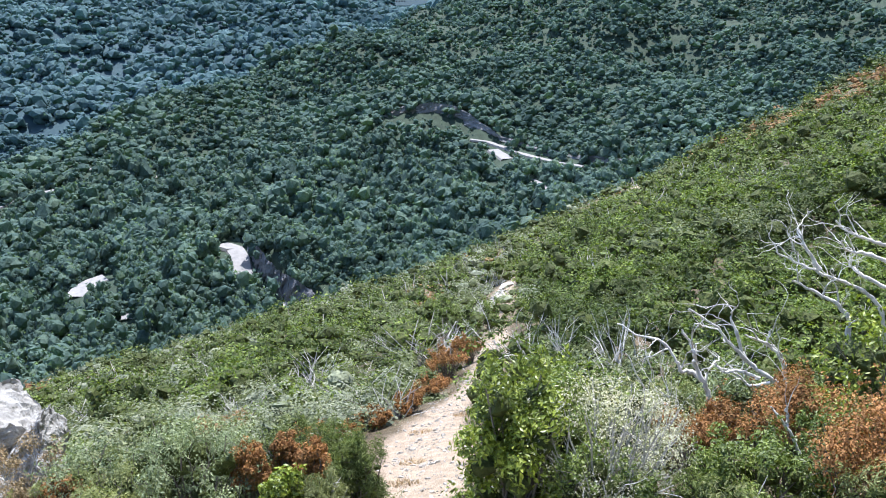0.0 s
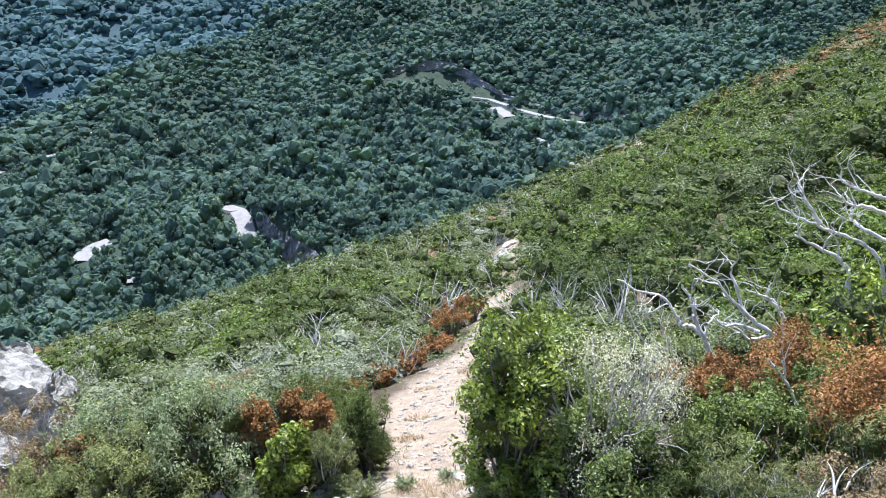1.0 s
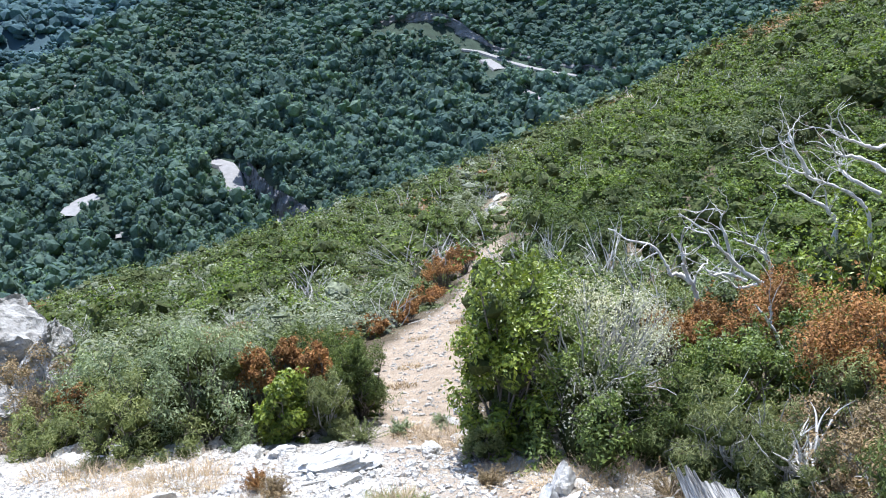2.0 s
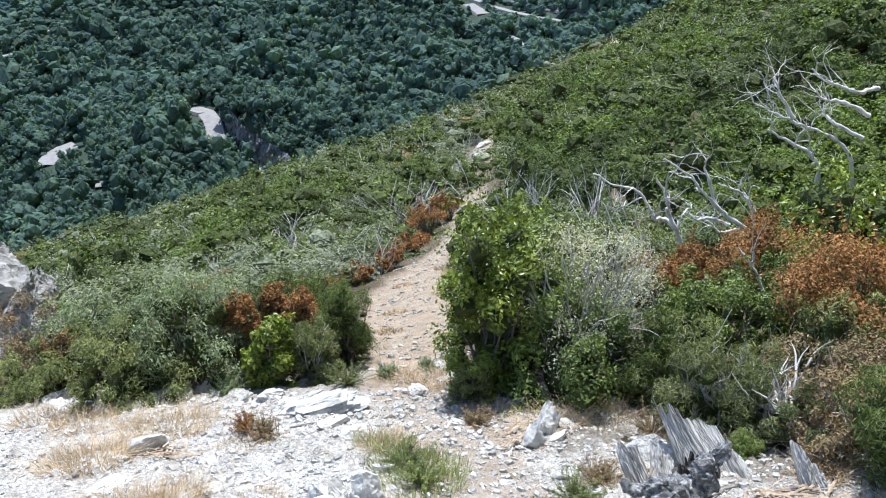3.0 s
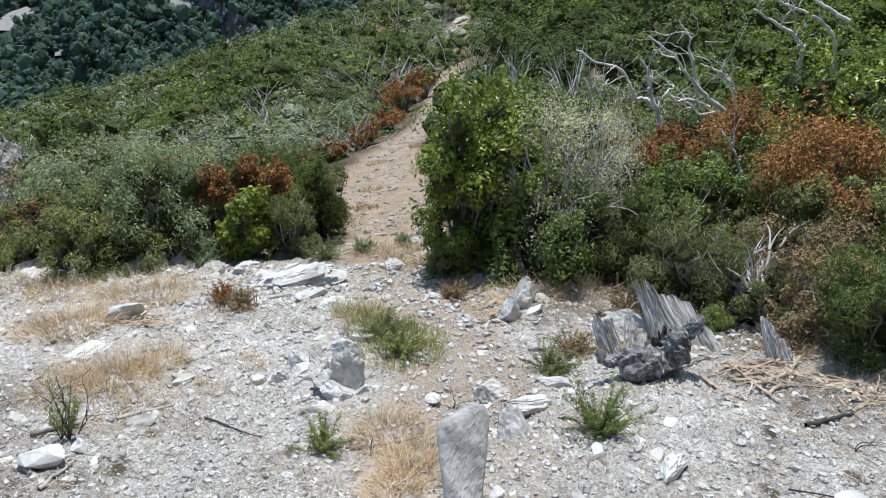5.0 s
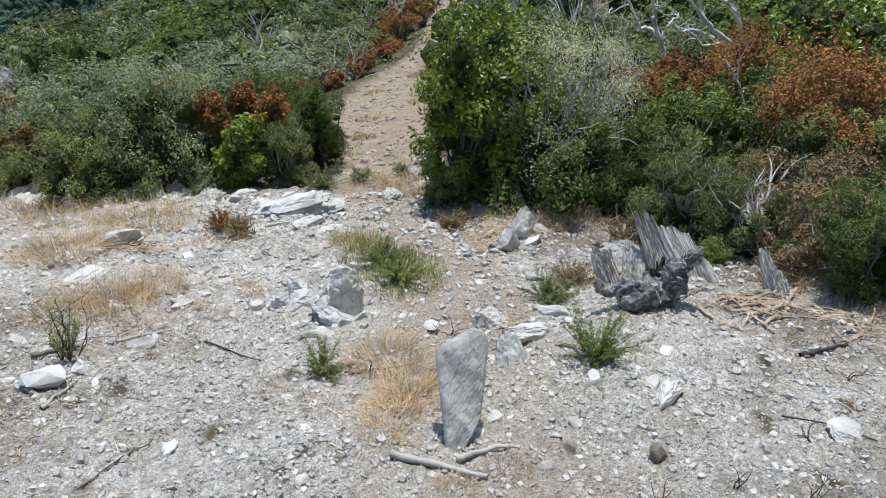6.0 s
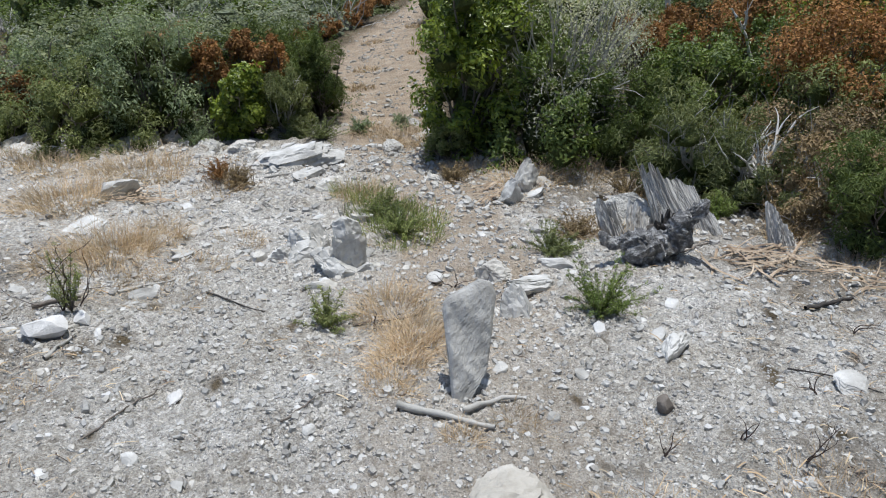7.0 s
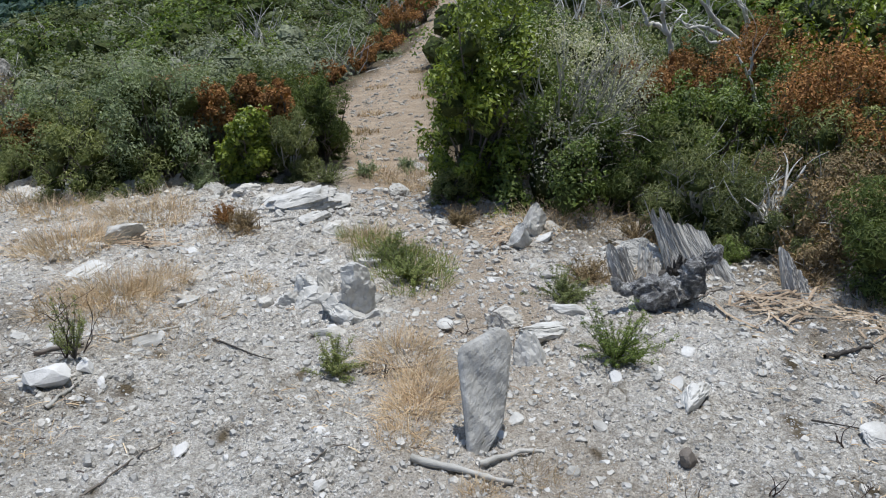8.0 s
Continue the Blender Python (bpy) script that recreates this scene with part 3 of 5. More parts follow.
def scrub():
    r = np.random.RandomState(12)
    green, olive, rust, grey, twigs, dark, inner = (Soup() for k in range(7))
    for near, far, n, knobs, leaves, leaf, size in ((9.5, 24, 430, 8, 720, 0.045, 1.25), (24, 52, 1100, 6, 260, 0.058, 1.65), (52, 110, 2500, 4, 85, 0.08, 2.1), (110, 215, 3400, 3, 30, 0.11, 2.7)):
        x, y = scatter(r, n, near, far, -35, 35)
        keep = (y > 9.5) & ~scrub_gap(x, y) & (trail_mask(x, y) < 0.15) & (hillside(x, y) > valley(x, y) - 3)
        keep &= ~((np.abs(x - trail_at(y)) < np.where(y < 15, 0.8, 0.45) + 0.5 * size) & (y < 26) & (trail_mask(trail_at(y), y) > 0.5))
        x, y = x[keep], y[keep]
        z = terrain(x, y)
        patch = waves(x, y, 16, 51) + waves(x, y, 5, 52) * 0.5
        lot = r.rand(len(x)) + patch * 0.35 + np.where(x < trail_at(y), 0.14, -0.3)
        kinds = np.select([lot < 0.52, lot < 0.85, lot < 1.07, lot < 1.38], [0, 1, 4, 3], 2)
        kinds[(kinds == 2) & (r.rand(len(x)) < 0.4)] = 1
        brown = np.exp(-((x - 62) / 22) ** 2 - ((y - 125) / 45) ** 2) + waves(x, y, 7, 56) * 0.25
        kinds[(brown > 0.55) & (r.rand(len(x)) < 0.6)] = 2
        kinds[(kinds == 0) & (waves(x, y, 11, 55) + r.normal(size=len(x)) * 0.4 > 0.12)] = 5
        for kind, soup, tall in ((0, green, 1.0), (1, olive, 0.75), (2, rust, 0.7), (3, grey, 0.8), (4, twigs, 0.6), (5, dark, 1.0)):
            for k in range(3):
                m = (kinds == kind) & (np.arange(len(x)) % 3 == k)
                c = m.sum()
                w = size * np.exp(np.clip(r.normal(size=c), -1.6, 1.6) * 0.36)
                h = np.minimum(w, size * 1.6) * tall * r.uniform(0.6, 1.1, c)
                place, turn, scale = np.stack([x[m], y[m], z[m] - 0.06], -1), r.uniform(0, 6.28, c), np.stack([w, w, h], -1)
                if kind == 4:
                    soup.many(twig_piece(r, 22 if far < 60 else 9, 0.009 * (1 + near / 70)), place, turn, scale)
                else:
                    loose, core = shrub_piece(r, knobs, leaves, leaf)
                    soup.many(loose, place, turn, scale)
                    # cores of the green kinds get the dark colour, as shade behind leaves
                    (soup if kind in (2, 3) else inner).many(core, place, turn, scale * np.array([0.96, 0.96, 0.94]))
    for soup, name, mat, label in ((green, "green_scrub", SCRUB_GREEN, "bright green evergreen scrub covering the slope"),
                                   (inner, "shade_growth", SCRUB_SHADE, "dense growth coloured dark for the shade inside the scrub"),
                                   (dark, "dark_scrub", SCRUB_DARK, "dark green evergreen scrub on the slope"),
                                   (olive, "olive_scrub", SCRUB_OLIVE, "dull olive-green low scrub on the slope"),
                                   (rust, "rust_scrub", SCRUB_RUST, "rust-brown dried scrub scattered on the slope"),
                                   (grey, "grey_scrub", SCRUB_GREY, "grey-green low scrub on the slope"),
                                   (twigs, "dead_scrub", PALE_TWIG, "pale leafless dead twigs among the scrub")):
        tagged(obj(name, soup.mesh(name), mat), label, "scrub", kind="stuff")


scrub()


# ---- shrubs beside the path, one by one ----
KINDS = {
    # leaf material, leaf length, slimness, lumps, lowest lump, cover, name, label, stem material
    "broad": (LEAF_GREEN, 0.056, 0.45, 24, 0.05, 2.2, "broadleaf_shrub", "bright green broad-leaved evergreen shrub beside the path", TWIG),
    "dark": (LEAF_DARK, 0.04, 0.45, 22, 0.03, 2.2, "dark_green_shrub", "dense dark green evergreen shrub on the slope edge", TWIG),
    "fine": (LEAF_HEATH, 0.05, 0.2, 22, 0.03, 1.3, "heather_shrub", "fine-leaved fresh green heath shrub", TWIG),
    "finegrey": (LEAF_HALF_DRY, 0.045, 0.2, 22, 0.05, 1.15, "half_dry_shrub", "half-dry olive shrub with bare grey branches", PALE_TWIG),
    "grey": (LEAF_GREY, 0.038, 0.4, 24, 0.05, 1.15, "grey_green_shrub", "loose grey-green shrub at the path's edge", TWIG),
    "olive": (LEAF_OLIVE, 0.04, 0.3, 22, 0.0, 1.2, "olive_green_shrub", "low olive-green scrub bush with dry tips", TWIG),
    "pale": (LEAF_PALE, 0.025, 0.42, 30, 0.3, 1.0, "silvery_shrub", "pale silvery shrub with grey twigs showing", PALE_TWIG),
    "rust": (LEAF_RUST, 0.034, 0.5, 15, 0.66, 1.0, "rust_brown_shrub", "dried rust-brown shrub with dark bare stems", TWIG),
    "dry": (LEAF_DRY, 0.036, 0.3, 18, 0.05, 0.7, "dry_brown_shrub", "dry brown shrub with thin grey twigs", PALE_TWIG),
    "twiggy": (LEAF_DRY, 0.035, 0.4, 18, 0.3, 0.4, "twiggy_shrub", "twiggy shrub with few dry brownish leaves", PALE_TWIG),
}


def shrub(kind, x, y, w, h, seed, label=""):
    leaf_mat, leaf, slim, n, low, cover, name, usual, stem_mat = KINDS[kind]
    leaf = leaf * (1.0 if y < 8.5 else 1.5)
    r = np.random.RandomState(seed)
    t = thing(name, (x, y, height(x, y) - 0.03), label or usual, "shrub", "shrubs beside the path")
    n = int(n * 1.7)
    c, rad = lumps(r, n, w, h, low)
    rad = rad * r.uniform(0.42, 0.7, n)
    s = Soup()
    # dark clumps among the leaves, standing for the shade inside
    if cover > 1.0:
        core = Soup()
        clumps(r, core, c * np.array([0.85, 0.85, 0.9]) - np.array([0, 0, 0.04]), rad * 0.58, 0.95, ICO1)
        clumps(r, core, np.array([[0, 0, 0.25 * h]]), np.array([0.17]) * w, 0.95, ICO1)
        tagged(obj("shade_core", core.mesh("shade_core"), SCRUB_SHADE, t), "dense inner growth coloured dark for shade", kind="stuff")
    count = int(min(8000 if y < 8.5 else 2400, cover * 3.2 * (w * h + 0.4 * w * w) / (leaf * leaf * slim * 0.5)))
    s.add(*leaf_cloud(r, c, rad, count, leaf, slim, 0.6, 0.65, tidy=1.1))
    # loose shoots that break the outline
    for k in range(int(16 + 26 * w)):
        i = r.randint(n)
        way = c[i] - np.array([0, 0, h * 0.25]) + unit(r, 1)[0] * 0.3 * w
        p, d = crooked(r, c[i], way + np.array([0, 0, 0.3]), rad[i] * r.uniform(1.2, 2.2), 5, 0.12)
        s.add(*leaf_cloud(r, p, np.full(6, leaf * 1.1), 36, leaf, slim, 0.3, 0.5))
    obj("foliage", s.mesh("foliage"), leaf_mat, t)
    st = Soup()
    for k in range(n if low < 0.25 else int(n * 1.5)):
        i = k % n
        a, b = r.uniform(0, 6.28), r.uniform(0, 0.1) * w
        base = np.array([math.cos(a) * b, math.sin(a) * b, -0.05])
        mid = base * 0.4 + c[i] * 0.6 + np.array([0, 0, -0.06]) + r.normal(size=3) * 0.05 * w
        tip = c[i] + unit(r, 1)[0] * rad[i] * 0.8
        u = np.linspace(0, 1, 7)[:, None]
        pts = (1 - u) ** 2 * base + 2 * u * (1 - u) * mid + u * u * tip + r.normal(size=(7, 3)) * 0.012
        tube(st, pts, np.linspace(0.011, 0.003, 7) * (0.7 + 0.5 * h), 4)
        for m in range(3):
            p, d = crooked(r, pts[3 + m], pts[4 + m] - pts[2 + m] + unit(r, 1)[0] * 0.15, 0.28 * w, 4, 0.25)
            tube(st, p, np.linspace(0.005, 0.0015, 5), 3)
    obj("branchwork", st.mesh("branchwork"), stem_mat, t, "thin woody stems")
    return t


SHRUBS = [
    ('rust', -1.9, 6.95, 0.4, 1.0), ('rust', -1.61, 7.4, 0.3, 1.06), ('rust', -1.25, 7.05, 0.3, 1.02),
    ('fine', -0.84, 7.32, 0.62, 1.0), ('fine', -1.25, 8.08, 1.1, 1.1), ('broad', -1.50, 6.55, 0.48, 0.76),
    ('finegrey', -1.12, 6.68, 0.5, 0.72), ('fine', -1.85, 7.3, 0.5, 0.8), ('grey', -2.39, 6.75, 1.2, 1.35), ('olive', -2.81, 6.25, 1.1, 0.85),
    ('grey', -3.5, 7.42, 1.2, 1.2), ('rust', -3.82, 7.12, 0.45, 0.75), ('twiggy', -4.45, 7.4, 0.9, 1.3),
    ('olive', -3.9, 6.75, 0.9, 0.6), ('fine', -1.75, 9.2, 1.3, 1.1),
    ('broad', 0.55, 5.8, 0.8, 1.8), ('dark', 1.12, 5.4, 1.25, 1.0), ('pale', 1.32, 5.85, 1.4, 1.68),
    ('fine', 1.72, 5.30, 0.75, 0.95), ('finegrey', 2.12, 4.65, 1.05, 0.8), ('rust', 3.5, 5.5, 1.3, 1.5), ('olive', 3.3, 5.0, 0.9, 1.0),
    ('rust', 3.45, 7.0, 1.0, 1.4), ('dark', 3.55, 5.9, 1.2, 1.05), ('dark', 2.61, 6.0, 1.05, 1.1), ('fine', 2.85, 3.4, 0.8, 0.9), ('finegrey', 2.4, 4.2, 0.8, 0.55), ('twiggy', 2.75, 4.0, 0.8, 0.6), ('dry', 2.5, 3.75, 0.45, 0.35),
    ('broad', 5.3, 8.6, 2.1, 1.8), ('twiggy', 3.0, 4.8, 0.95, 0.8), ('dark', 3.7, 6.6, 1.0, 1.2),
    ('broad', 1.5, 10.4, 0.95, 1.5), ('olive', 0.36, 5.5, 0.36, 0.4), ('dark', 4.6, 6.6, 1.3, 1.3),
    ('fine', 3.6, 4.0, 0.9, 0.9), ('dark', 0.85, 6.4, 1.1, 1.6), ('rust', 2.7, 7.6, 0.9, 1.1),
    ('olive', 2.6, 8.8, 1.3, 1.1), ('grey', 3.9, 9.6, 1.6, 0.9), ('rust', -1.35, 14.3, 0.7, 0.4),
    ('rust', -0.75, 15.3, 0.8, 0.45), ('rust', -0.25, 17.0, 0.8, 0.5), ('rust', -1.8, 12.6, 0.7, 0.45), ('rust', 0.15, 19.6, 1.2, 0.9), ('rust', 0.75, 21.0, 0.9, 0.8), ('rust', -2.3, 12.4, 0.8, 0.5),
    ('dry', -4.3, 8.4, 0.9, 0.8), ('dark', 4.6, 5.6, 1.2, 1.3), ('olive', 1.4, 8.0, 1.2, 1.2),
    ('grey', 1.05, 9.6, 0.8, 0.8), ('dark', 0.4, 27.5, 1.6, 1.9), ('dark', 1.9, 29.5, 1.4, 1.3),
]
for k, row in enumerate(SHRUBS):
    shrub(*row, 100 + k)


# ---- bleached dead trees ----
def dead_tree(name, x, y, limbs, thick, seed, twigs, label):
    """limbs: lines of (across, up) from the foot; each limb gets its own bark-less side twigs."""
    r = np.random.RandomState(seed)
    z = height(x, y)
    t = thing(name, (x, y, z - 0.05), label, "dead tree", "bleached dead trees")
    for k, limb in enumerate(limbs):
        s = Soup()
        p = np.array([(a, 0.0, b) for a, b in limb])
        if k == 0:
            p = np.concatenate([[(p[0, 0] + 0.12, 0.0, 0.0)], p])
        p[:, 1] = np.cumsum(r.normal(size=len(p)) * 0.06) * (0.5 if k == 0 else 1.0)
        if k:
            p[:, 1] += 0.0 - p[0, 1]
        u = np.linspace(0, 1, 4 * len(p))
        v = np.linspace(0, 1, len(p))
        q = np.stack([np.interp(u, v, p[:, i]) for i in range(3)], -1)
        q[1:-1] = (q[:-2] + q[1:-1] * 2 + q[2:]) / 4
        q += r.normal(size=q.shape) * 0.008
        big = thick * (0.85 if k == 0 else 0.6)
        tube(s, q, np.linspace(big, big * 0.28, len(q)) * (1 + 0.12 * r.normal(size=len(q))), 8)
        for m in range(twigs):
            i = r.randint(len(q) // 3, len(q) - 1)
            branching(s, r, q[i], (q[i + 1] - q[i]) / np.linalg.norm(q[i + 1] - q[i]) + unit(r, 1)[0] * 0.9 + np.array([0, 0, 0.3]),
                      r.uniform(0.18, 0.5), big * r.uniform(0.18, 0.32), 1 if r.rand() < 0.5 else 2, 0.25, 0.8, 5, (1, 3))
        obj("trunk" if k == 0 else "limb", s.mesh("limb", True), DEAD_WOOD, t)
    return t


dead_tree("dead_tree", 3.22, 8.6, [[(0.0, 0.78), (-0.11, 1.01), (-0.19, 1.19), (-0.3, 1.37), (-0.34, 1.58), (-0.38, 1.68), (-0.5, 1.84)],
                                   [(-0.19, 1.19), (-0.28, 1.26), (-0.46, 1.31), (-0.5, 1.44), (-0.65, 1.65), (-0.98, 1.72), (-1.18, 1.85)]],
          0.05, 1, 4, "bleached forked dead tree with bare white limbs")
dead_tree("dead_tree", 4.42, 9.6, [[(0.0, 0.81), (-0.27, 0.97), (-0.51, 1.16), (-0.75, 1.4), (-0.96, 1.66), (-1.33, 1.88)],
                                   [(-0.51, 1.16), (-0.65, 1.47), (-0.75, 1.78), (-0.73, 1.89)], [(-0.3, 0.89), (-0.57, 1.0), (-0.79, 0.97), (-0.91, 1.12)],
                                   [(-0.11, 0.85), (-0.4, 0.73), (-0.52, 0.89), (-0.93, 1.08)]], 0.047, 2, 4, "leaning dead tree with bleached tangled branches")
dead_tree("dead_tree", 4.58, 9.8, [[(0.0, 0.8), (-0.07, 1.11), (-0.2, 1.27), (-0.36, 1.35), (-0.3, 1.54)], [(-0.06, 1.03), (-0.32, 1.35), (-0.55, 1.46), (-0.71, 1.54)]],
          0.043, 3, 3, "small crooked dead tree, grey and white")
dead_tree("dead_tree", 6.23, 11.5, [[(0.0, 0.68), (-0.02, 1.14), (-0.27, 1.41), (-0.72, 1.63), (-0.99, 1.77)],
                                    [(0.59, 0.68), (0.43, 1.32), (0.14, 1.59), (-0.31, 1.77), (-0.63, 1.9), (-0.85, 1.99), (-1.16, 2.12), (-1.26, 2.29)],
                                    [(-0.59, 1.93), (-0.79, 2.21), (-0.96, 2.55)], [(0.6, 1.94), (0.18, 2.16), (-0.2, 2.21), (-0.35, 2.38)],
                                    [(0.62, 2.38), (0.29, 2.34), (0.02, 2.42), (-0.33, 2.55), (-0.52, 2.72)], [(0.56, 1.59), (0.11, 1.81), (-0.04, 1.94), (0.03, 2.08)]],
          0.06, 4, 6, "large spreading dead tree with many white branches")
dead_tree("dead_branch", 3.21, 6.2, [[(0.0, 0.6), (-0.19, 1.0), (-0.33, 1.18), (-0.4, 1.26)], [(-0.27, 1.12), (-0.3, 1.29)]], 0.026, 5, 1, "bare white broken branch sticking out of the scrub")
dead_tree("dead_branch", 2.5, 7.6, [[(0.0, 0.68), (-0.13, 0.88), (-0.29, 1.07), (-0.49, 1.35), (-0.65, 1.67)], [(-0.2, 0.94), (-0.2, 1.16), (-0.24, 1.35)]], 0.022, 6, 4,
          "thin grey dead branch rising from the scrub")


def dead_bush(x, y, w, h, seed, n):
    r = np.random.RandomState(seed)
    t = thing("dead_bush", (x, y, height(x, y) - 0.05), "leafless bleached bush of many upright white branches", "dead bush", "leafless bushes")
    for k in range(n):
        s = Soup()
        way = np.array([r.uniform(-0.6, 0.35), r.uniform(-0.3, 0.3), 1.0])
        branching(s, r, (r.uniform(-0.2, 0.2) * w, r.uniform(-0.1, 0.1) * w, 0), way, h * r.uniform(0.45, 0.7), 0.024, 2, 0.13, 0.45, 5, (2, 3), 0.3)
        obj("branch", s.mesh("branch", True), DEAD_WOOD, t)


dead_bush(2.0, 14.5, 0.9, 1.6, 71, 8)
dead_bush(2.5, 13.6, 0.6, 1.2, 72, 5)
dead_bush(3.2, 13.8, 0.7, 1.3, 73, 5)
dead_bush(2.7, 9.2, 0.9, 0.9, 74, 6)
dead_bush(2.2, 4.55, 0.5, 0.6, 75, 6)
dead_bush(2.6, 4.3, 0.5, 0.6, 76, 6)


# ---- rocks ----
ICO4, ICO5 = ico(4), ico(5)


def stone_mesh(r, size, cuts=9, level=ICO3, layers=0.0, rough=0.04):
    """An angular stone: a ball cut by planes, with rough faces and, if asked, a layered grain."""
    v, t = level
    v = v.copy()
    for k in range(cuts):
        n = unit(r, 1)[0]
        v -= np.maximum(v @ n - r.uniform(0.45, 0.8), 0)[:, None] * n
    for f in (3, 7, 15):
        v += unit(r, 1)[0] * (np.sin(v @ r.normal(size=3) * f + r.uniform(0, 6)) * rough * 3 / f)[:, None]
    v += r.normal(size=v.shape) * rough * 0.25
    if len(v) > 600:
        shift = Vector(r.uniform(-50, 50, 3))
        grain = np.array([noise.fractal(Vector(p) * 2.2 + shift, 0.7, 2.1, 6) for p in v])
        crack = np.array([abs(noise.noise(Vector((p[0] * 1.5, p[1] * 1.5, p[2] * 4.0)) + shift)) for p in v])
        v *= (1 + grain * rough * 1.6 - 1.6 * rough * (crack < 0.07))[:, None]
    if layers:
        q = np.round(v[:, 2] * layers) / layers
        v[:, 2] = v[:, 2] * 0.3 + q * 0.7
        v[:, :2] *= (1 + 0.14 * np.sin(q * 37))[:, None]
    return v * np.asarray(size), None, t


def rock(name, x, y, size, seed, mat, label, category="rock", turn=(0, 0, 0), sink=0.3, layers=0.0, rough=0.04, group="", level=None, cuts=12):
    r = np.random.RandomState(seed)
    v, q, t = stone_mesh(r, size, cuts, level or ICO4, layers, rough)
    e = np.array(Euler([radians(a) for a in turn]).to_matrix())
    v = v @ e.T
    low, high = v[:, 2].min(), v[:, 2].max()
    ob = obj(name, mesh_of(name, v, q, t), mat)
    ob.matrix_world = pose(x, y, height(x, y) - low - (high - low) * sink)
    return tagged(ob, label, category, group)


# the pale outcrop that looks over the slope, in three blocks
def outcrop():
    t = thing("rock_outcrop", (-5.6, 9.6, height(-5.6, 9.6)), "pale weathered limestone outcrop with dark cracks", "rock")
    for k, (x, y, z, size, turn) in enumerate([(-0.55, 0.2, 0.95, (0.95, 0.9, 1.35), (0, 12, 20)), (0.1, -0.1, 0.75, (0.55, 0.6, 1.05), (0, 18, 50)), (0.45, -0.2, 0.45, (0.5, 0.55, 0.8), (10, 12, 10)),
                                               (-0.3, -0.6, 0.5, (0.7, 0.5, 0.8), (6, 0, 10))]):
        r = np.random.RandomState(40 + k)
        v, q, tr = stone_mesh(r, size, 14, ICO5, 0.0, 0.055)
        v = v @ np.array(Euler([radians(a) for a in turn]).to_matrix()).T + np.array([x, y, z])
        obj("block", mesh_of("block", v, q, tr), ROCK, t)


outcrop()

rock("slate_stone", 0.47, 2.5, (0.11, 0.06, 0.19), 51, SLATE, "grey slate stone leaning out of the ground", turn=(-40, -14, 24), rough=0.06, cuts=20)
rock("slab_rock", -0.85, 5.35, (0.36, 0.22, 0.12), 52, SLATE, "flat layered slab of pale schist at the edge", turn=(4, -6, 10), sink=0.35, layers=9.0)
rock("grey_stone", -0.37, 3.25, (0.12, 0.11, 0.17), 53, SLATE, "rounded pale grey stone among slate pieces", sink=0.25)
rock("layered_stone", -0.42, 3.0, (0.15, 0.1, 0.14), 54, SLATE, "upright layered schist stone", turn=(60, 15, 10), sink=0.4, layers=8.0)
rock("layered_stone", -0.6, 3.2, (0.12, 0.08, 0.16), 55, SLATE, "upright layered schist stone", turn=(70, -10, 30), sink=0.4, layers=8.0)
rock("ledge_stone", -0.75, 3.25, (0.1, 0.09, 0.09), 56, SLATE, "pale schist ledge stone half buried", sink=0.5, layers=6.0)
rock("leaning_slab", -2.05, 4.45, (0.2, 0.08, 0.14), 57, SLATE, "leaning grey slab by dry chips", turn=(25, -28, 20), sink=0.35)
rock("pale_boulder", 1.38, 3.78, (0.2, 0.16, 0.16), 58, ROCK, "pale boulder beside the weathered stump", sink=0.3)
rock("bottom_boulder", 0.17, 1.15, (0.19, 0.13, 0.08), 59, DUSTY, "low rounded grey boulder sunk in rubble", sink=0.68, cuts=5, rough=0.05)
rock("layered_stone", 0.72, 4.25, (0.11, 0.07, 0.14), 61, SLATE, "pointed grey schist stone", turn=(-15, 10, 20))
rock("round_dark_stone", 0.87, 1.66, (0.045, 0.045, 0.05), 62, TWIG, "small dark brown rounded lump on the rubble", "lump", sink=0.15, level=ICO3)


rock("pointed_rock", 0.86, 4.5, (0.13, 0.07, 0.2), 70, PALE_SLATE, "pointed pale rock standing at the edge of the shrubs", turn=(-18, 12, 15), sink=0.25, rough=0.06, cuts=16)
rock("slanting_slab", 0.55, 2.78, (0.2, 0.1, 0.06), 71, SLATE, "low grey slab slanting out of the rubble", turn=(-28, 24, 35), sink=0.3, rough=0.06, cuts=16)
rock("slanting_slab", 0.42, 2.95, (0.13, 0.06, 0.1), 72, PALE_SLATE, "pale broken slab leaning in the rubble", turn=(-35, 10, 20), sink=0.3, rough=0.06, cuts=16)
rock("layered_stone", -0.36, 3.02, (0.12, 0.07, 0.17), 73, PALE_SLATE, "upright furrowed pale schist block", turn=(-22, 6, 8), sink=0.25, layers=0.0, rough=0.09, cuts=18)
rock("grey_stone", -0.37, 3.42, (0.1, 0.08, 0.13), 74, SLATE, "rounded grey rock head above broken schist", turn=(-15, 8, 0), sink=0.2, rough=0.05)
rock("layered_stone", -0.52, 3.3, (0.08, 0.07, 0.15), 75, PALE_SLATE, "upright broken schist block", turn=(-28, -8, 25), sink=0.25, rough=0.09, cuts=18)
rock("layered_stone", -0.66, 3.42, (0.09, 0.07, 0.12), 76, SLATE, "upright broken schist block", turn=(-30, 10, -15), sink=0.3, rough=0.09, cuts=18)


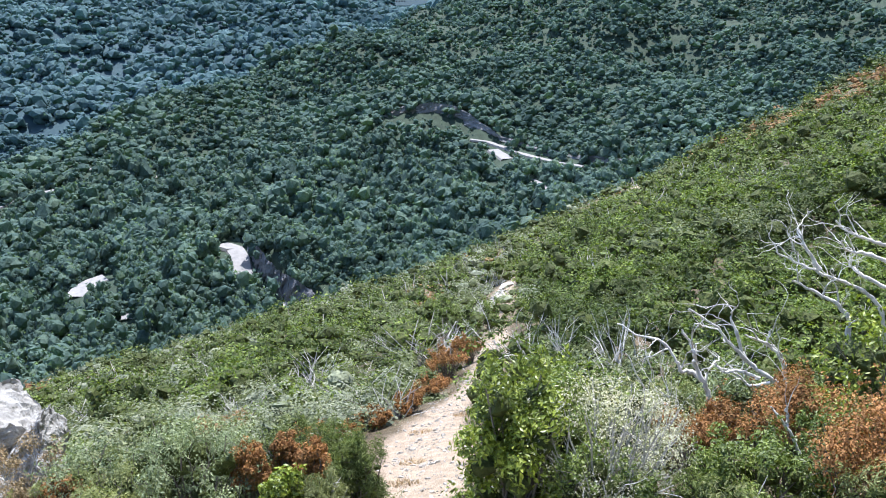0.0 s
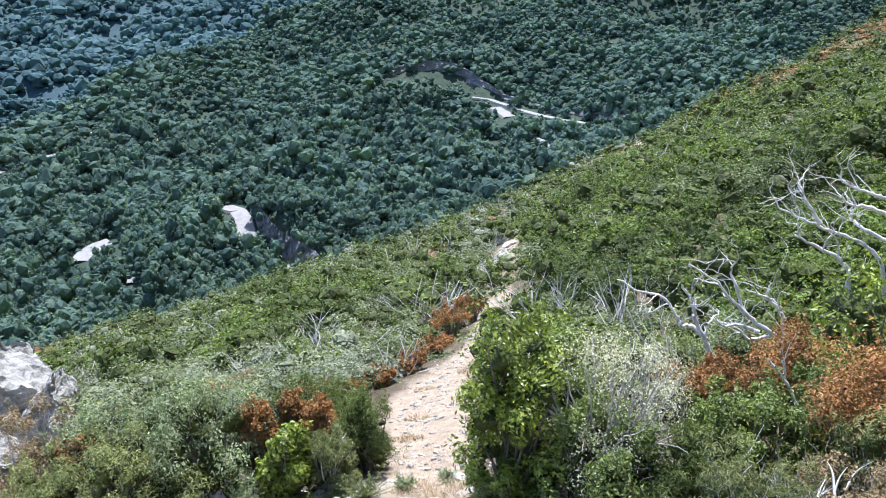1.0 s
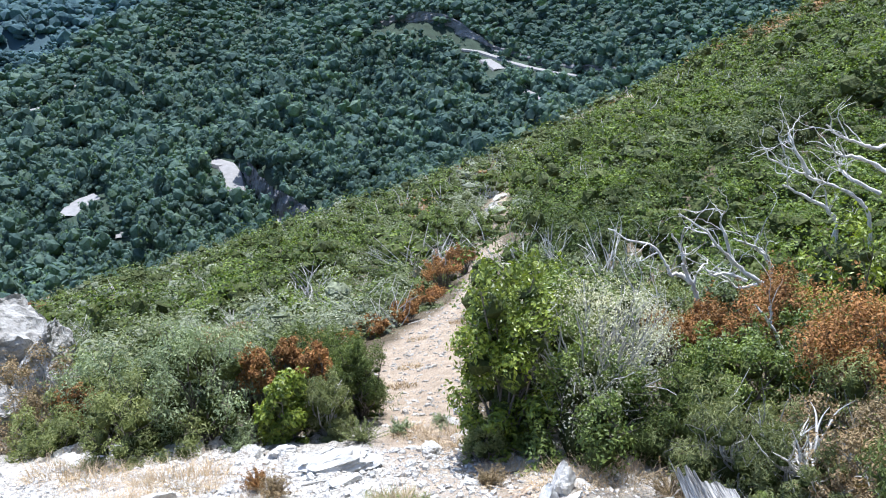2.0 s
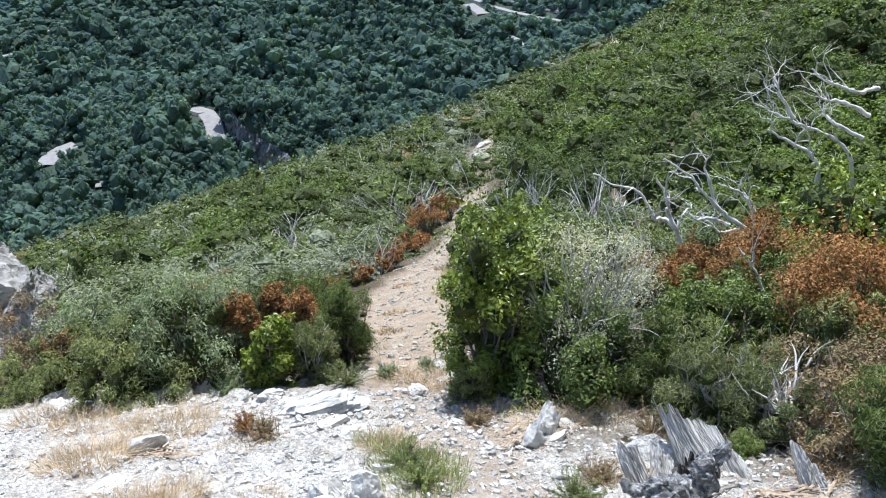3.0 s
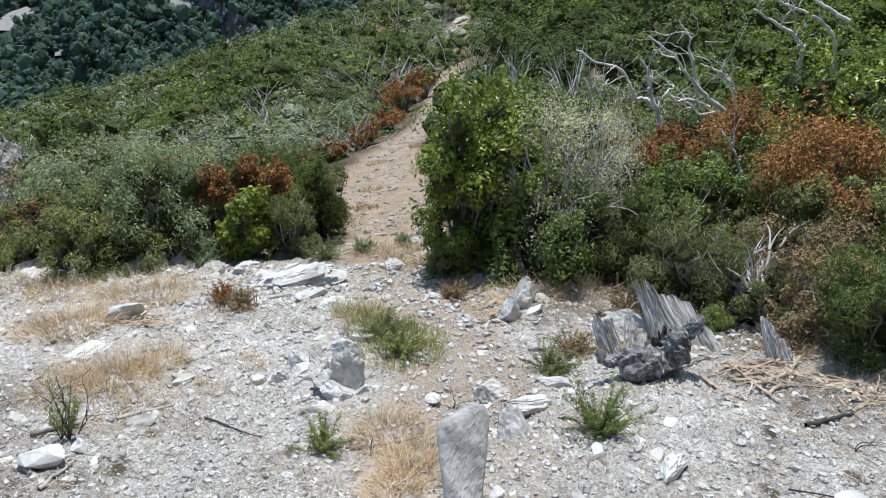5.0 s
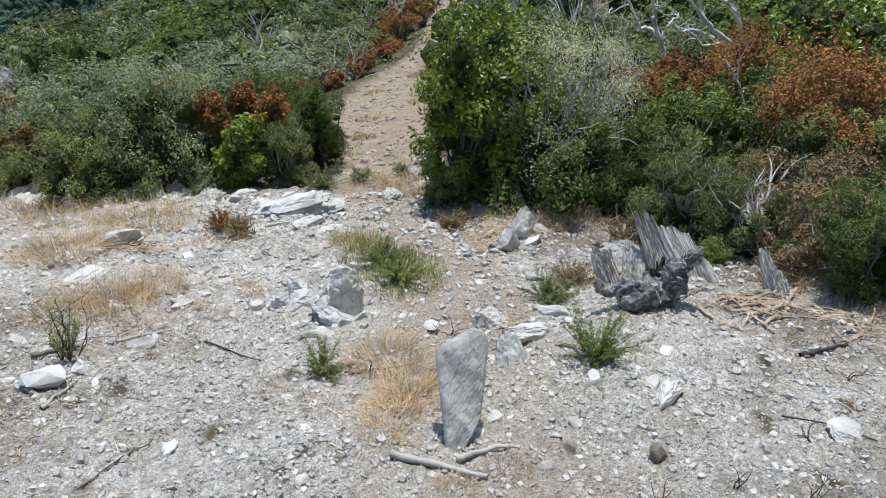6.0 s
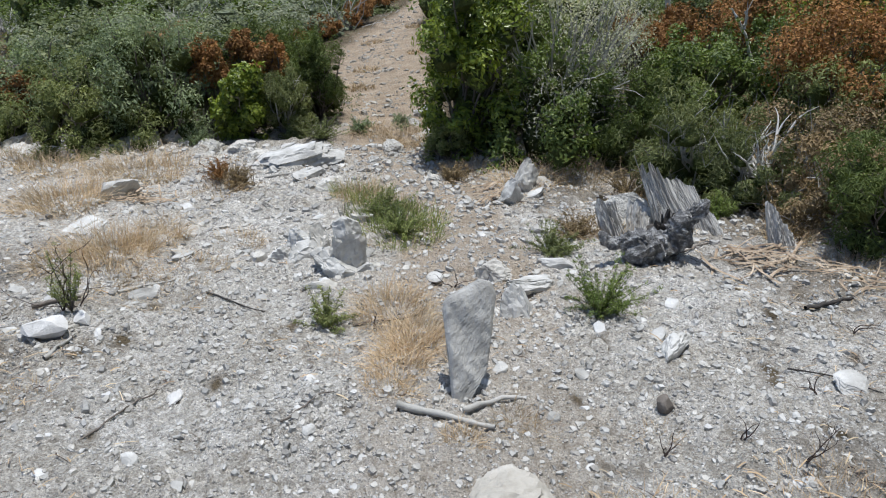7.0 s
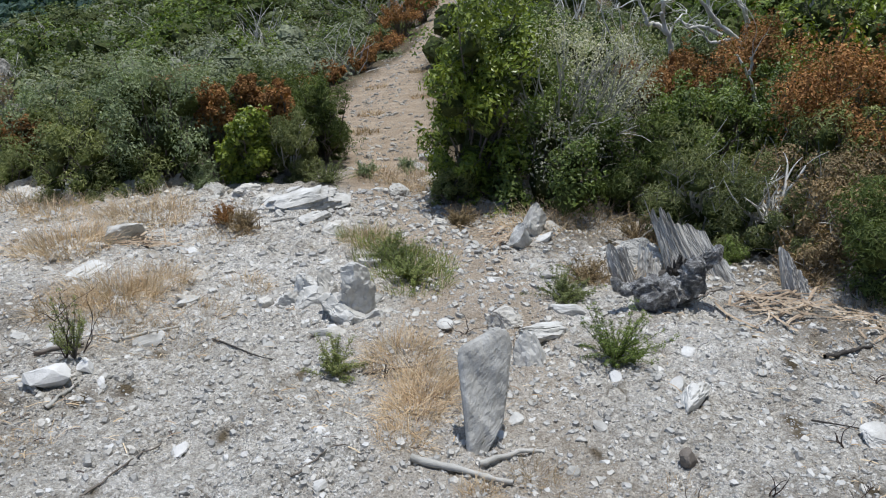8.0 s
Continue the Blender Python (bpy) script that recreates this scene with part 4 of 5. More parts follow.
def slate_slab(x, y):
    """A broad slate that leans back, wide at the top and narrow at the foot."""
    r = np.random.RandomState(50)
    nu, nv, deep = 30, 46, 0.07
    u, k = np.meshgrid(np.linspace(0, 1, nu), np.linspace(0, 1, nv))
    left = np.interp(k, [0, 0.12, 0.5, 0.9, 0.96, 1], [-0.085, -0.1, -0.102, -0.105, -0.1, -0.085])
    right = np.interp(k, [0, 0.15, 0.3, 0.55, 0.84, 0.95, 1], [-0.06, -0.03, 0.03, 0.055, 0.085, 0.072, 0.035])
    px = (left + (right - left) * u) * 1.15 - (1 - k) * 0.085
    pz = k * 0.46 + (u - 0.5) * 0.03 * k
    face = np.array([noise.fractal(Vector((a * 9, b * 5, 3.3)), 0.75, 2.1, 7) for a, b in zip(px.ravel(), pz.ravel())]).reshape(px.shape)
    flake = np.round((face + px * 4) * 6) / 6
    rim = np.minimum(np.minimum(u, 1 - u) * 9, np.minimum(k + 0.2, (1 - k) * 16)).clip(0, 1) ** 0.5
    front = np.stack([px, -deep * 0.5 * (0.45 + 0.55 * rim) - 0.008 * face - 0.006 * flake, pz], -1)
    rear = np.stack([px, deep * 0.5 * rim, pz], -1)
    v = np.concatenate([front.reshape(-1, 3), rear.reshape(-1, 3)])
    n, q = nu * nv, []
    for i in range(nv - 1):
        for j in range(nu - 1):
            a = i * nu + j
            q += [(a, a + 1, a + nu + 1, a + nu), (n + a + nu, n + a + nu + 1, n + a + 1, n + a)]
        a, b = i * nu, i * nu + nu - 1
        q += [(a, a + nu, n + a + nu, n + a), (n + b, n + b + nu, b + nu, b)]
    q += [(n - nu + j, n - nu + j + 1, 2 * n - nu + j + 1, 2 * n - nu + j) for j in range(nu - 1)]
    ob = obj("upright_slate", mesh_of("upright_slate", v, np.array(q)), SLATE)
    ob.matrix_world = pose(x, y, height(x, y) - 0.06, -46, -2, 20)
    tagged(ob, "upright grey slate slab standing in the rubble", "rock")


slate_slab(0.29, 1.74)
LEDGE = np.random.RandomState(21)
for k in range(34):
    # broken bedrock along the brink
    u = LEDGE.rand()
    x = -4.0 + 3.2 * u
    y = 6.45 - 0.75 * u + LEDGE.normal() * 0.16
    s = LEDGE.uniform(0.07, 0.2)
    rock("ledge_rock", x, y, (s * 1.3, s * 0.9, s * LEDGE.uniform(0.4, 0.75)), 200 + k, ROCK if k % 3 else PALE_SLATE, "pale rough broken rock of the ledge", turn=(LEDGE.uniform(-25, 10), LEDGE.uniform(-15, 15), LEDGE.uniform(0, 180)),
         sink=0.45, layers=6.0 if k % 2 else 0.0, rough=0.08, group="ledge rocks")
for k, (x, y, s) in enumerate([(0.1, 6.9, 0.1), (0.25, 7.2, 0.11), (0.2, 6.2, 0.12), (-0.1, 5.9, 0.11), (0.3, 7.6, 0.08), (2.4, 37.5, 0.5), (2.9, 39.5, 0.45), (3.3, 43, 0.6), (2.2, 36, 0.4), (3.9, 45.5, 0.5)]):
    rock("path_rock", x, y, (s * 1.2, s, s * 0.7), 240 + k, ROCK if y < 20 else DUSTY, "pale rock showing through the trodden path", turn=(6, -8, 40 * k), sink=0.4, rough=0.07, group="rocks of the path")
for k, (x, y, s) in enumerate([(-0.93, 1.8, 0.042), (-1.46, 2.38, 0.062), (-1.57, 2.27, 0.1), (-1.38, 2.3, 0.03), (0.44, 1.6, 0.03), (0.79, 2.28, 0.05), (1.03, 2.2, 0.05), (1.23, 2.56, 0.055), (-0.46, 2.85, 0.045), (-1.65, 3.65, 0.045),
                               (-0.96, 1.4, 0.036), (-0.77, 1.27, 0.03), (1.69, 1.8, 0.035), (-0.73, 2.24, 0.026), (0.3, 1.95, 0.04), (0.37, 1.95, 0.02), (0.62, 1.9, 0.035), (0.52, 1.8, 0.026), (1.45, 2.3, 0.03), (0.1, 2.9, 0.05),
                               (-1.2, 2.9, 0.03), (1.6, 2.75, 0.035), (0.75, 3.9, 0.05), (0.45, 3.6, 0.045), (-1.05, 3.7, 0.04), (-0.55, 2.5, 0.024), (1.3, 1.55, 0.025), (-0.4, 1.5, 0.03), (-0.62, 1.65, 0.025), (0.9, 2.9, 0.035)]):
    r = np.random.RandomState(300 + k)
    white = k in (0, 1, 2, 3, 5, 7, 8, 9)
    rock("stone", x, y, (s, s * r.uniform(0.6, 0.9), s * r.uniform(0.35, 0.6)), 300 + k, QUARTZ if white else SLATE,
         "loose white quartz stone lying on rubble" if white else "loose grey schist stone lying on rubble", "stone", (0, 0, 8 if k == 2 else r.uniform(0, 180)), 0.15, group="loose stones", level=ICO2, cuts=7)


BEDROCK = np.random.RandomState(23)
for k in range(46):
    y = BEDROCK.uniform(2.7, 5.9)
    x = BEDROCK.uniform(-0.6, 0.25) * y
    if abs(x - float(trail_at(y))) < 0.3:
        continue
    s = BEDROCK.uniform(0.03, 0.09)
    rock("bedrock_piece", x, y, (s * 1.5, s * 0.8, s * 0.7), 260 + k, PALE_SLATE if k % 2 else SLATE, "low jagged piece of schist bedrock in the rubble", turn=(BEDROCK.uniform(-45, -10), BEDROCK.uniform(-20, 20), BEDROCK.uniform(-40, 40)),
         sink=0.45, rough=0.08, group="pieces of bedrock", level=ICO3, cuts=14)


def chip_piece(r):
    """A small, flattish, irregular stone."""
    a = np.sort(np.arange(6) + r.uniform(-0.35, 0.35, 6)) * math.pi / 3
    rim = r.uniform(0.65, 1.15, 6)
    slim, tall = r.uniform(0.55, 1.0), r.uniform(0.3, 0.75)
    low = np.stack([np.cos(a) * rim, np.sin(a) * rim * slim, r.uniform(-0.3, 0.0, 6)], -1)
    k = r.uniform(0.45, 0.85, 6)
    high = np.stack([low[:, 0] * k + r.uniform(-0.15, 0.15), low[:, 1] * k + r.uniform(-0.15, 0.15), tall * r.uniform(0.6, 1.1, 6)], -1)
    q = [(m, (m + 1) % 6, 6 + (m + 1) % 6, 6 + m) for m in range(6)] + [(6, 7, 8, 9), (6, 9, 10, 11)]
    return np.concatenate([low, high]), np.array(q), np.zeros((0, 3), int)


def chips():
    """Flat rubble chips: the larger ones singly, the small gravel in one mesh."""
    r = np.random.RandomState(77)
    meshes = []
    for k in range(9):
        v, q, t = stone_mesh(r, (1.0, r.uniform(0.55, 0.85), r.uniform(0.22, 0.45)), 6, ICO2, 0.0, 0.03)
        me = mesh_of("chip", v, q, t)
        me.materials.append([SLATE, SLATE, SLATE, PALE_SLATE, SLATE, QUARTZ][k % 6])
        meshes.append(me)
    for k in range(280):
        y = r.uniform(1.0, 5.6)
        x = r.uniform(-0.62, 0.6) * (y + 0.9)
        if abs(x - float(trail_at(y))) < 0.35 and r.rand() < 0.6 or (x > 1.6 and y > 3.8):
            continue
        s = 0.013 * r.uniform(0.12, 1.0) ** -0.55 * (0.7 + 0.17 * y)
        ob = new("chip", meshes[r.randint(9)])
        ob.matrix_world = pose(x, y, height(x, y) + s * 0.12, r.uniform(-25, 0), r.uniform(-14, 14), r.uniform(0, 360)) @ Matrix.Diagonal((s, s, s, 1))
        tagged(ob, "flat grey schist chip lying on the rubble", "stone", "rubble chips")
    for name, mats, n, lo in (("grey_gravel", SLATE, 19000, 0.0042), ("pale_gravel", PALE_SLATE, 16000, 0.0042), ("white_gravel", QUARTZ, 1200, 0.0034)):
        soup = Soup()
        for m in range(14):
            c = n // 14
            y = 0.8 + 5.2 * r.rand(c) ** 1.1
            x = r.uniform(-0.66, 0.66, c) * (y + 1.0)
            keep = (waves(x, y, 0.8, 91) + waves(x, y, 0.3, 92) * 0.6 + r.normal(size=c) * 0.9 > -1.0) & ~((x > 1.6) & (y > 4.0))
            x, y = x[keep], y[keep]
            s = np.minimum(lo * r.rand(len(x)) ** -0.5, 0.02) * (0.62 + 0.3 * y)
            soup.many(chip_piece(r), np.stack([x, y, terrain(x, y) + 0.003 + s * 0.12], -1), r.uniform(0, 6.28, len(x)), np.stack([s, s, s], -1))
        tagged(obj(name, soup.mesh(name), mats), "small loose schist gravel scattered over the ground", "gravel", kind="stuff")
    # gravel on the trodden path further down
    soup = Soup()
    y = 5.0 + 19 * r.rand(4200) ** 1.4
    x = trail_at(y) + r.normal(size=4200) * 0.36
    s = np.minimum(0.007 * r.rand(4200) ** -0.5, 0.05)
    soup.many(chip_piece(r), np.stack([x, y, terrain(x, y)], -1), r.uniform(0, 6.28, 4200), np.stack([s, s, s], -1))
    tagged(obj("path_gravel", soup.mesh("path_gravel"), DUSTY), "loose gravel and clods on the trodden path", "gravel", kind="stuff")


chips()


# ---- weathered stump, logs, sticks ----
def plank(r, w, h, d, jag, slant=0.0):
    """A split, weathered upright piece of wood: furrowed faces, a torn and splintered top."""
    nx, nz = 41, 16
    e = np.linspace(-1, 1, nx)
    u, k = np.meshgrid(e, np.linspace(0, 1, nz))
    shards = np.interp(e, np.linspace(-1, 1, 11), r.uniform(-1, 0.5, 11)) + r.uniform(-0.1, 0.1, nx)
    top = (1 + jag * shards) * (1 - slant * (e + 1) / 2)
    furrow = np.interp(e, np.linspace(-1, 1, 17), r.uniform(-1, 1, 17)) * 0.14 + r.uniform(-1, 1, nx) * 0.04
    x = u * w / 2 * (1 - 0.12 * k) + np.interp(k, np.linspace(0, 1, 5), r.uniform(-0.05, 0.05, 5)) * w
    z = k * h * top[None, :]
    edge = np.sqrt(np.clip(1 - 0.9 * u ** 2, 0, 1))
    thin = 1 - 0.55 * k
    front = np.stack([x, -d / 2 * thin * edge + furrow[None] * d * (0.35 + 0.65 * k) + r.normal(size=x.shape) * d * 0.03, z], -1)
    rear = np.stack([x, d / 2 * thin * edge + furrow[None] * d * 0.4, z * 0.985], -1)
    v = np.concatenate([front.reshape(-1, 3), rear.reshape(-1, 3)])
    n = nx * nz
    q = []
    for i in range(nz - 1):
        for j in range(nx - 1):
            a = i * nx + j
            q += [(a, a + 1, a + nx + 1, a + nx), (n + a + nx, n + a + nx + 1, n + a + 1, n + a)]
        a, b = i * nx, i * nx + nx - 1
        q += [(a, a + nx, n + a + nx, n + a), (n + b, n + b + nx, b + nx, b)]
    for j in range(nx - 1):
        a = (nz - 1) * nx + j
        q.append((a, a + 1, n + a + 1, n + a))
    return v, np.array(q)


def stump():
    """A split stump: broad weathered plates leaning back round a hollow, its shade made of dark plates."""
    x, y = 1.47, 3.46
    r = np.random.RandomState(90)
    t = thing("tree_stump", (x, y, height(x, y)), "split weathered grey hollow stump with jagged leaning plates", "stump")
    for px, py, w, h, d, jag, slant, back, tilt, turn, skin in (
            (-0.22, 0.0, 0.14, 0.33, 0.13, 0.1, 0.1, -42, -6, 16, WEATHERED), (-0.11, 0.01, 0.16, 0.31, 0.13, 0.14, 0.3, -48, 4, -8, WEATHERED),
            (0.12, 0.12, 0.12, 0.5, 0.08, 0.24, 0.15, -44, -14, 8, WEATHERED), (0.2, 0.14, 0.1, 0.46, 0.06, 0.22, 0.1, -42, -12, 22, WEATHERED),
            (0.36, 0.08, 0.19, 0.52, 0.07, 0.08, 0.3, -54, -18, 16, WEATHERED), (0.44, 0.03, 0.1, 0.34, 0.06, 0.14, 0.4, -56, -10, 22, WEATHERED),
            # two dark plates added in the gap as the hollow's shade
            (0.14, 0.02, 0.24, 0.24, 0.08, 0.3, 0.0, -16, 0, 8, DARK_WOOD_AND_SHADE), (0.0, -0.02, 0.12, 0.22, 0.06, 0.3, 0.0, -10, 8, 20, DARK_WOOD_AND_SHADE)):
        v, q = plank(r, w, h, d, jag, slant)
        ob = obj("plate", mesh_of("plate", v, q), skin, t, "dark inner plate standing for the hollow's shade" if skin is DARK_WOOD_AND_SHADE else "")
        ob.matrix_local = pose(px, py, -0.07, back, tilt, turn)
    # dark lump low in the hollow, also there for its shade
    v, q, tr = stone_mesh(r, (0.2, 0.07, 0.07), 6, ICO3, 0.0, 0.09)
    obj("root_base", mesh_of("root_base", v + np.array([0.08, 0.08, 0.0]), q, tr), DARK_WOOD_AND_SHADE, t, "dark root base standing for the hollow's shade")


stump()


def log():
    x, y = 1.36, 3.2
    r = np.random.RandomState(95)
    t = thing("charred_log", (x, y, height(x, y)), "short charred log with pale grey cracked top", "log")
    for name, a, b, r0, r1 in (("body", (-0.2, -0.12, 0.07), (0.2, 0.1, 0.1), 0.085, 0.07), ("knot", (-0.08, -0.06, 0.13), (-0.36, -0.06, 0.2), 0.055, 0.025), ("knot", (0.08, 0.05, 0.12), (0.27, 0.12, 0.29), 0.06, 0.035)):
        s = Soup()
        u = np.linspace(0, 1, 26)[:, None]
        pts = np.array(a) * (1 - u) + np.array(b) * u + np.array([0, 0, 0.03]) * np.sin(u * 7)
        rad = np.linspace(r0, r1, 26) * (1 + r.normal(size=26) * 0.04) * np.clip(np.sin(np.linspace(0.12, math.pi - 0.12, 26)) * 3, 0.2, 1)
        tube(s, pts, rad, 22)
        v, q, tr = s.arrays()
        mid = np.repeat(pts, 22, axis=0)
        swell = np.array([noise.fractal(Vector(p) * 16, 0.8, 2.1, 5) + 0.7 * noise.fractal(Vector(p) * 55, 0.6, 2.1, 4) for p in v])
        v = mid + (v - mid) * (1 + 0.42 * swell)[:, None]
        last = len(v) - 22
        ends = [(0, k + 1, k) for k in range(1, 21)] + [(last, last + k, last + k + 1) for k in range(1, 21)]
        obj(name, mesh_of(name, v, q, np.array(ends)), BURNT_TOP, t)


log()


def splinter_post():
    x, y = 2.2, 3.3
    r = np.random.RandomState(96)
    v, q = plank(r, 0.17, 0.38, 0.1, 0.12, 0.6)
    ob = obj("broken_post", mesh_of("broken_post", v, q), WEATHERED)
    ob.matrix_world = pose(x, y, height(x, y) - 0.05, -34, -4, 14)
    tagged(ob, "broken weathered grey wooden stub in the ground", "stub")


splinter_post()


def stick(x, y, x2, y2, thick, seed, mat, label, lift=0.01, lift2=0.01):
    r = np.random.RandomState(seed)
    n = 14
    u = np.linspace(0, 1, n)
    px, py = x + (x2 - x) * u, y + (y2 - y) * u
    bend = np.cumsum(r.normal(size=n)) * 0.006
    px, py = px + bend, py - bend * 0.5
    pz = terrain(px, py) + thick * 0.8 + lift + (lift2 - lift) * u
    s = Soup()
    tube(s, np.stack([px, py, pz], -1), np.linspace(thick, thick * 0.6, n) * (1 + 0.12 * r.normal(size=n)), 7)
    tagged(obj("stick", s.mesh("stick", True), mat), label, "stick", "fallen sticks")


for k, (a, b, c, d, th, mat, text) in enumerate([(-0.1, 1.68, 0.22, 1.53, 0.014, PALE_TWIG, "broken weathered grey stick lying on rubble"), (0.13, 1.64, 0.32, 1.71, 0.013, PALE_TWIG, "short weathered grey stick lying on rubble"),
                                                 (-1.02, 2.73, -0.68, 2.48, 0.005, DARK_WOOD_AND_SHADE, "thin dark twig lying on the gravel"), (1.9, 2.55, 2.2, 2.62, 0.013, DARK_WOOD_AND_SHADE, "dark crooked stick lying on rubble"),
                                                 (1.5, 1.95, 1.72, 1.75, 0.004, DARK_WOOD_AND_SHADE, "thin dark twig lying on rubble"), (-1.75, 2.55, -1.55, 2.62, 0.012, TWIG, "short grey stick lying among stones"),
                                                 (-1.52, 2.1, -1.5, 2.3, 0.009, PALE_TWIG, "pale bleached stick lying by white stones"), (-0.5, 1.55, -0.32, 1.72, 0.004, TWIG, "thin twig lying on the gravel"),
                                                 (-1.15, 1.5, -1.0, 1.85, 0.004, TWIG, "thin dry stalk lying on the gravel"), (-1.45, 2.75, -1.2, 2.95, 0.009, PALE_TWIG, "pale stick in the dry grass"), (-1.1, 5.0, -0.9, 5.05, 0.012, PALE_TWIG, "bleached stick at the ledge"),
                                                 (-0.3, 2.4, 0.0, 2.42, 0.007, TWIG, "grey twig beside a dry tuft"), (0.3, 5.2, 0.75, 5.05, 0.01, DARK_WOOD_AND_SHADE, "dark twig lying across the path"), (1.3, 3.1, 1.75, 3.4, 0.008, TWIG, "grey stick beside the charred log")]):
    stick(a, b, c, d, th, 400 + k, mat, text)


def wood_litter(x, y, w, d, n, seed, label, long=0.3):
    """A heap of split bark and dry leaf strips."""
    r = np.random.RandomState(seed)
    t = thing("dry_litter_heap", (x, y, height(x, y)), label, "litter", "heaps of dry litter")
    for k in range(n):
        a, L, wd = r.normal() * 0.9 + (3.14 if r.rand() < 0.5 else 0), r.uniform(0.2, 1.0) ** 1.5 * long, r.uniform(0.002, 0.007) * (0.5 + long * 1.8)
        cx, cy = r.normal() * w * 0.5, r.normal() * d * 0.6
        u = np.linspace(-0.5, 0.5, 6)
        px, py = cx + np.cos(a) * u * L, cy + np.sin(a) * u * L + r.uniform(-0.1, 0.1) * u ** 2 * 2
        pz = terrain(px + x, py + y) - height(x, y) + 0.012 + r.uniform(0, 0.05) + u * L * r.uniform(-0.3, 0.3) + 0.02 * (0.25 - u ** 2)
        nx, ny = -np.sin(a) * wd, np.cos(a) * wd
        v = np.concatenate([np.stack([px - nx, py - ny, pz], -1), np.stack([px, py, pz + wd * 0.5], -1), np.stack([px + nx, py + ny, pz], -1)])
        q = [(i + 6 * m, i + 1 + 6 * m, i + 7 + 6 * m, i + 6 + 6 * m) for m in range(2) for i in range(5)]
        obj("strip", mesh_of("strip", v, q), STRIP, t)


wood_litter(1.93, 3.14, 0.3, 0.15, 52, 500, "heap of dry tan bark strips and splinters", 0.42)
wood_litter(2.4, 2.85, 0.4, 0.25, 60, 503, "scattered dry brown bark strips under the shrubs", 0.3)
wood_litter(-1.88, 4.4, 0.2, 0.14, 46, 501, "heap of pale dry leaf strips by a slab")
wood_litter(0.62, 4.45, 0.16, 0.2, 46, 502, "scattered pale dry leaf strips on the path edge")


# ---- grass tufts and small plants ----
def tuft(kind, x, y, w, h, n, seed, mat, label, lean=0.6, wide=0.004, base_w=0.5):
    r = np.random.RandomState(seed)
    a, rad = r.uniform(0, 6.28, n), np.sqrt(r.rand(n)) * w * base_w
    bx, by = np.cos(a) * rad, np.sin(a) * rad
    bz = terrain(bx + x, by + y) - height(x, y)
    L = h * r.uniform(0.5, 1.15, n)
    la = a + r.normal(size=n) * 0.9
    out = lean * r.uniform(0.1, 1.0, n)
    dx, dy = np.cos(la) * out, np.sin(la) * out
    nx, ny = -np.sin(la + r.normal(size=n)), np.cos(la + r.normal(size=n))
    rows = []
    for u, wd in ((0.0, 1.0), (0.5, 0.8), (1.0, 0.12)):
        bend = u ** 1.6
        c = np.stack([bx + dx * L * bend, by + dy * L * bend, bz + L * u * (1 - 0.3 * out * u)], -1)
        o = np.stack([nx, ny, np.zeros(n)], -1) * wide * wd
        rows += [c - o, c + o]
    v = np.stack(rows, 1)
    q = np.array([(0, 1, 3, 2), (2, 3, 5, 4)])[None] + (np.arange(n) * 6)[:, None, None]
    ob = obj(kind, mesh_of(kind, v.reshape(-1, 3), q.reshape(-1, 4)), mat)
    ob.matrix_world = pose(x, y, height(x, y) - 0.01)
    return tagged(ob, label, "grass tuft" if "grass" in kind else "small plant", "grass tufts" if "grass" in kind else "small plants")


GRASS = "tuft of dry straw-coloured grass in the rubble"
for k, (x, y, w, h, n) in enumerate([(-0.13, 1.8, 0.15, 0.08, 260), (-0.1, 1.95, 0.18, 0.1, 280), (-0.02, 2.2, 0.2, 0.14, 420), (-0.12, 2.48, 0.26, 0.16, 460), (-0.06, 2.08, 0.18, 0.13, 380), (0.12, 1.46, 0.1, 0.07, 90), (0.36, 1.52, 0.14, 0.06, 120), (-2.35, 4.3, 0.45, 0.26, 700), (-2.1, 5.2, 0.6, 0.24, 700),
                                     (-1.67, 3.35, 0.34, 0.24, 600), (-1.85, 3.1, 0.26, 0.16, 300), (-1.5, 3.55, 0.26, 0.2, 350), (-1.2, 3.1, 0.34, 0.08, 300), (-1.35, 4.6, 0.3, 0.12, 260), (-1.0, 3.5, 0.2, 0.1, 200), (0.3, 1.58, 0.12, 0.07, 150),
                                     (0.1, 1.48, 0.1, 0.07, 120), (-0.32, 4.3, 0.25, 0.2, 320), (0.05, 6.2, 0.35, 0.22, 320), (0.35, 6.0, 0.4, 0.2, 380), (-0.3, 6.5, 0.3, 0.2, 260), (0.9, 4.75, 0.4, 0.2, 300), (1.3, 4.8, 0.4, 0.22, 360), (0.5, 5.1, 0.3, 0.16, 240),
                                     (2.35, 3.55, 0.2, 0.2, 260), (1.2, 3.5, 0.2, 0.16, 220), (0.8, 1.5, 0.12, 0.05, 120), (1.2, 1.1, 0.3, 0.1, 260), (0.6, 1.0, 0.3, 0.08, 240), (-1.2, 2.7, 0.3, 0.07, 200), (-1.55, 2.9, 0.3, 0.12, 260), (-1.9, 1.4, 0.3, 0.08, 240), (-1.5, 1.8, 0.2, 0.05, 150),
                                     (-0.05, 3.5, 0.4, 0.14, 110), (-0.12, 3.95, 0.34, 0.2, 90), (-2.9, 5.4, 0.4, 0.2, 320), (-3.3, 5.6, 0.4, 0.22, 320), (1.75, 4.3, 0.3, 0.2, 260), (2.5, 3.1, 0.3, 0.12, 220)]):
    tuft("grass_tuft", x, y, w * 1.1, h * 0.85, int(n * 1.5), 600 + k, STRAW, GRASS, 1.5, 0.0009 + 0.00015 * y, 0.6)
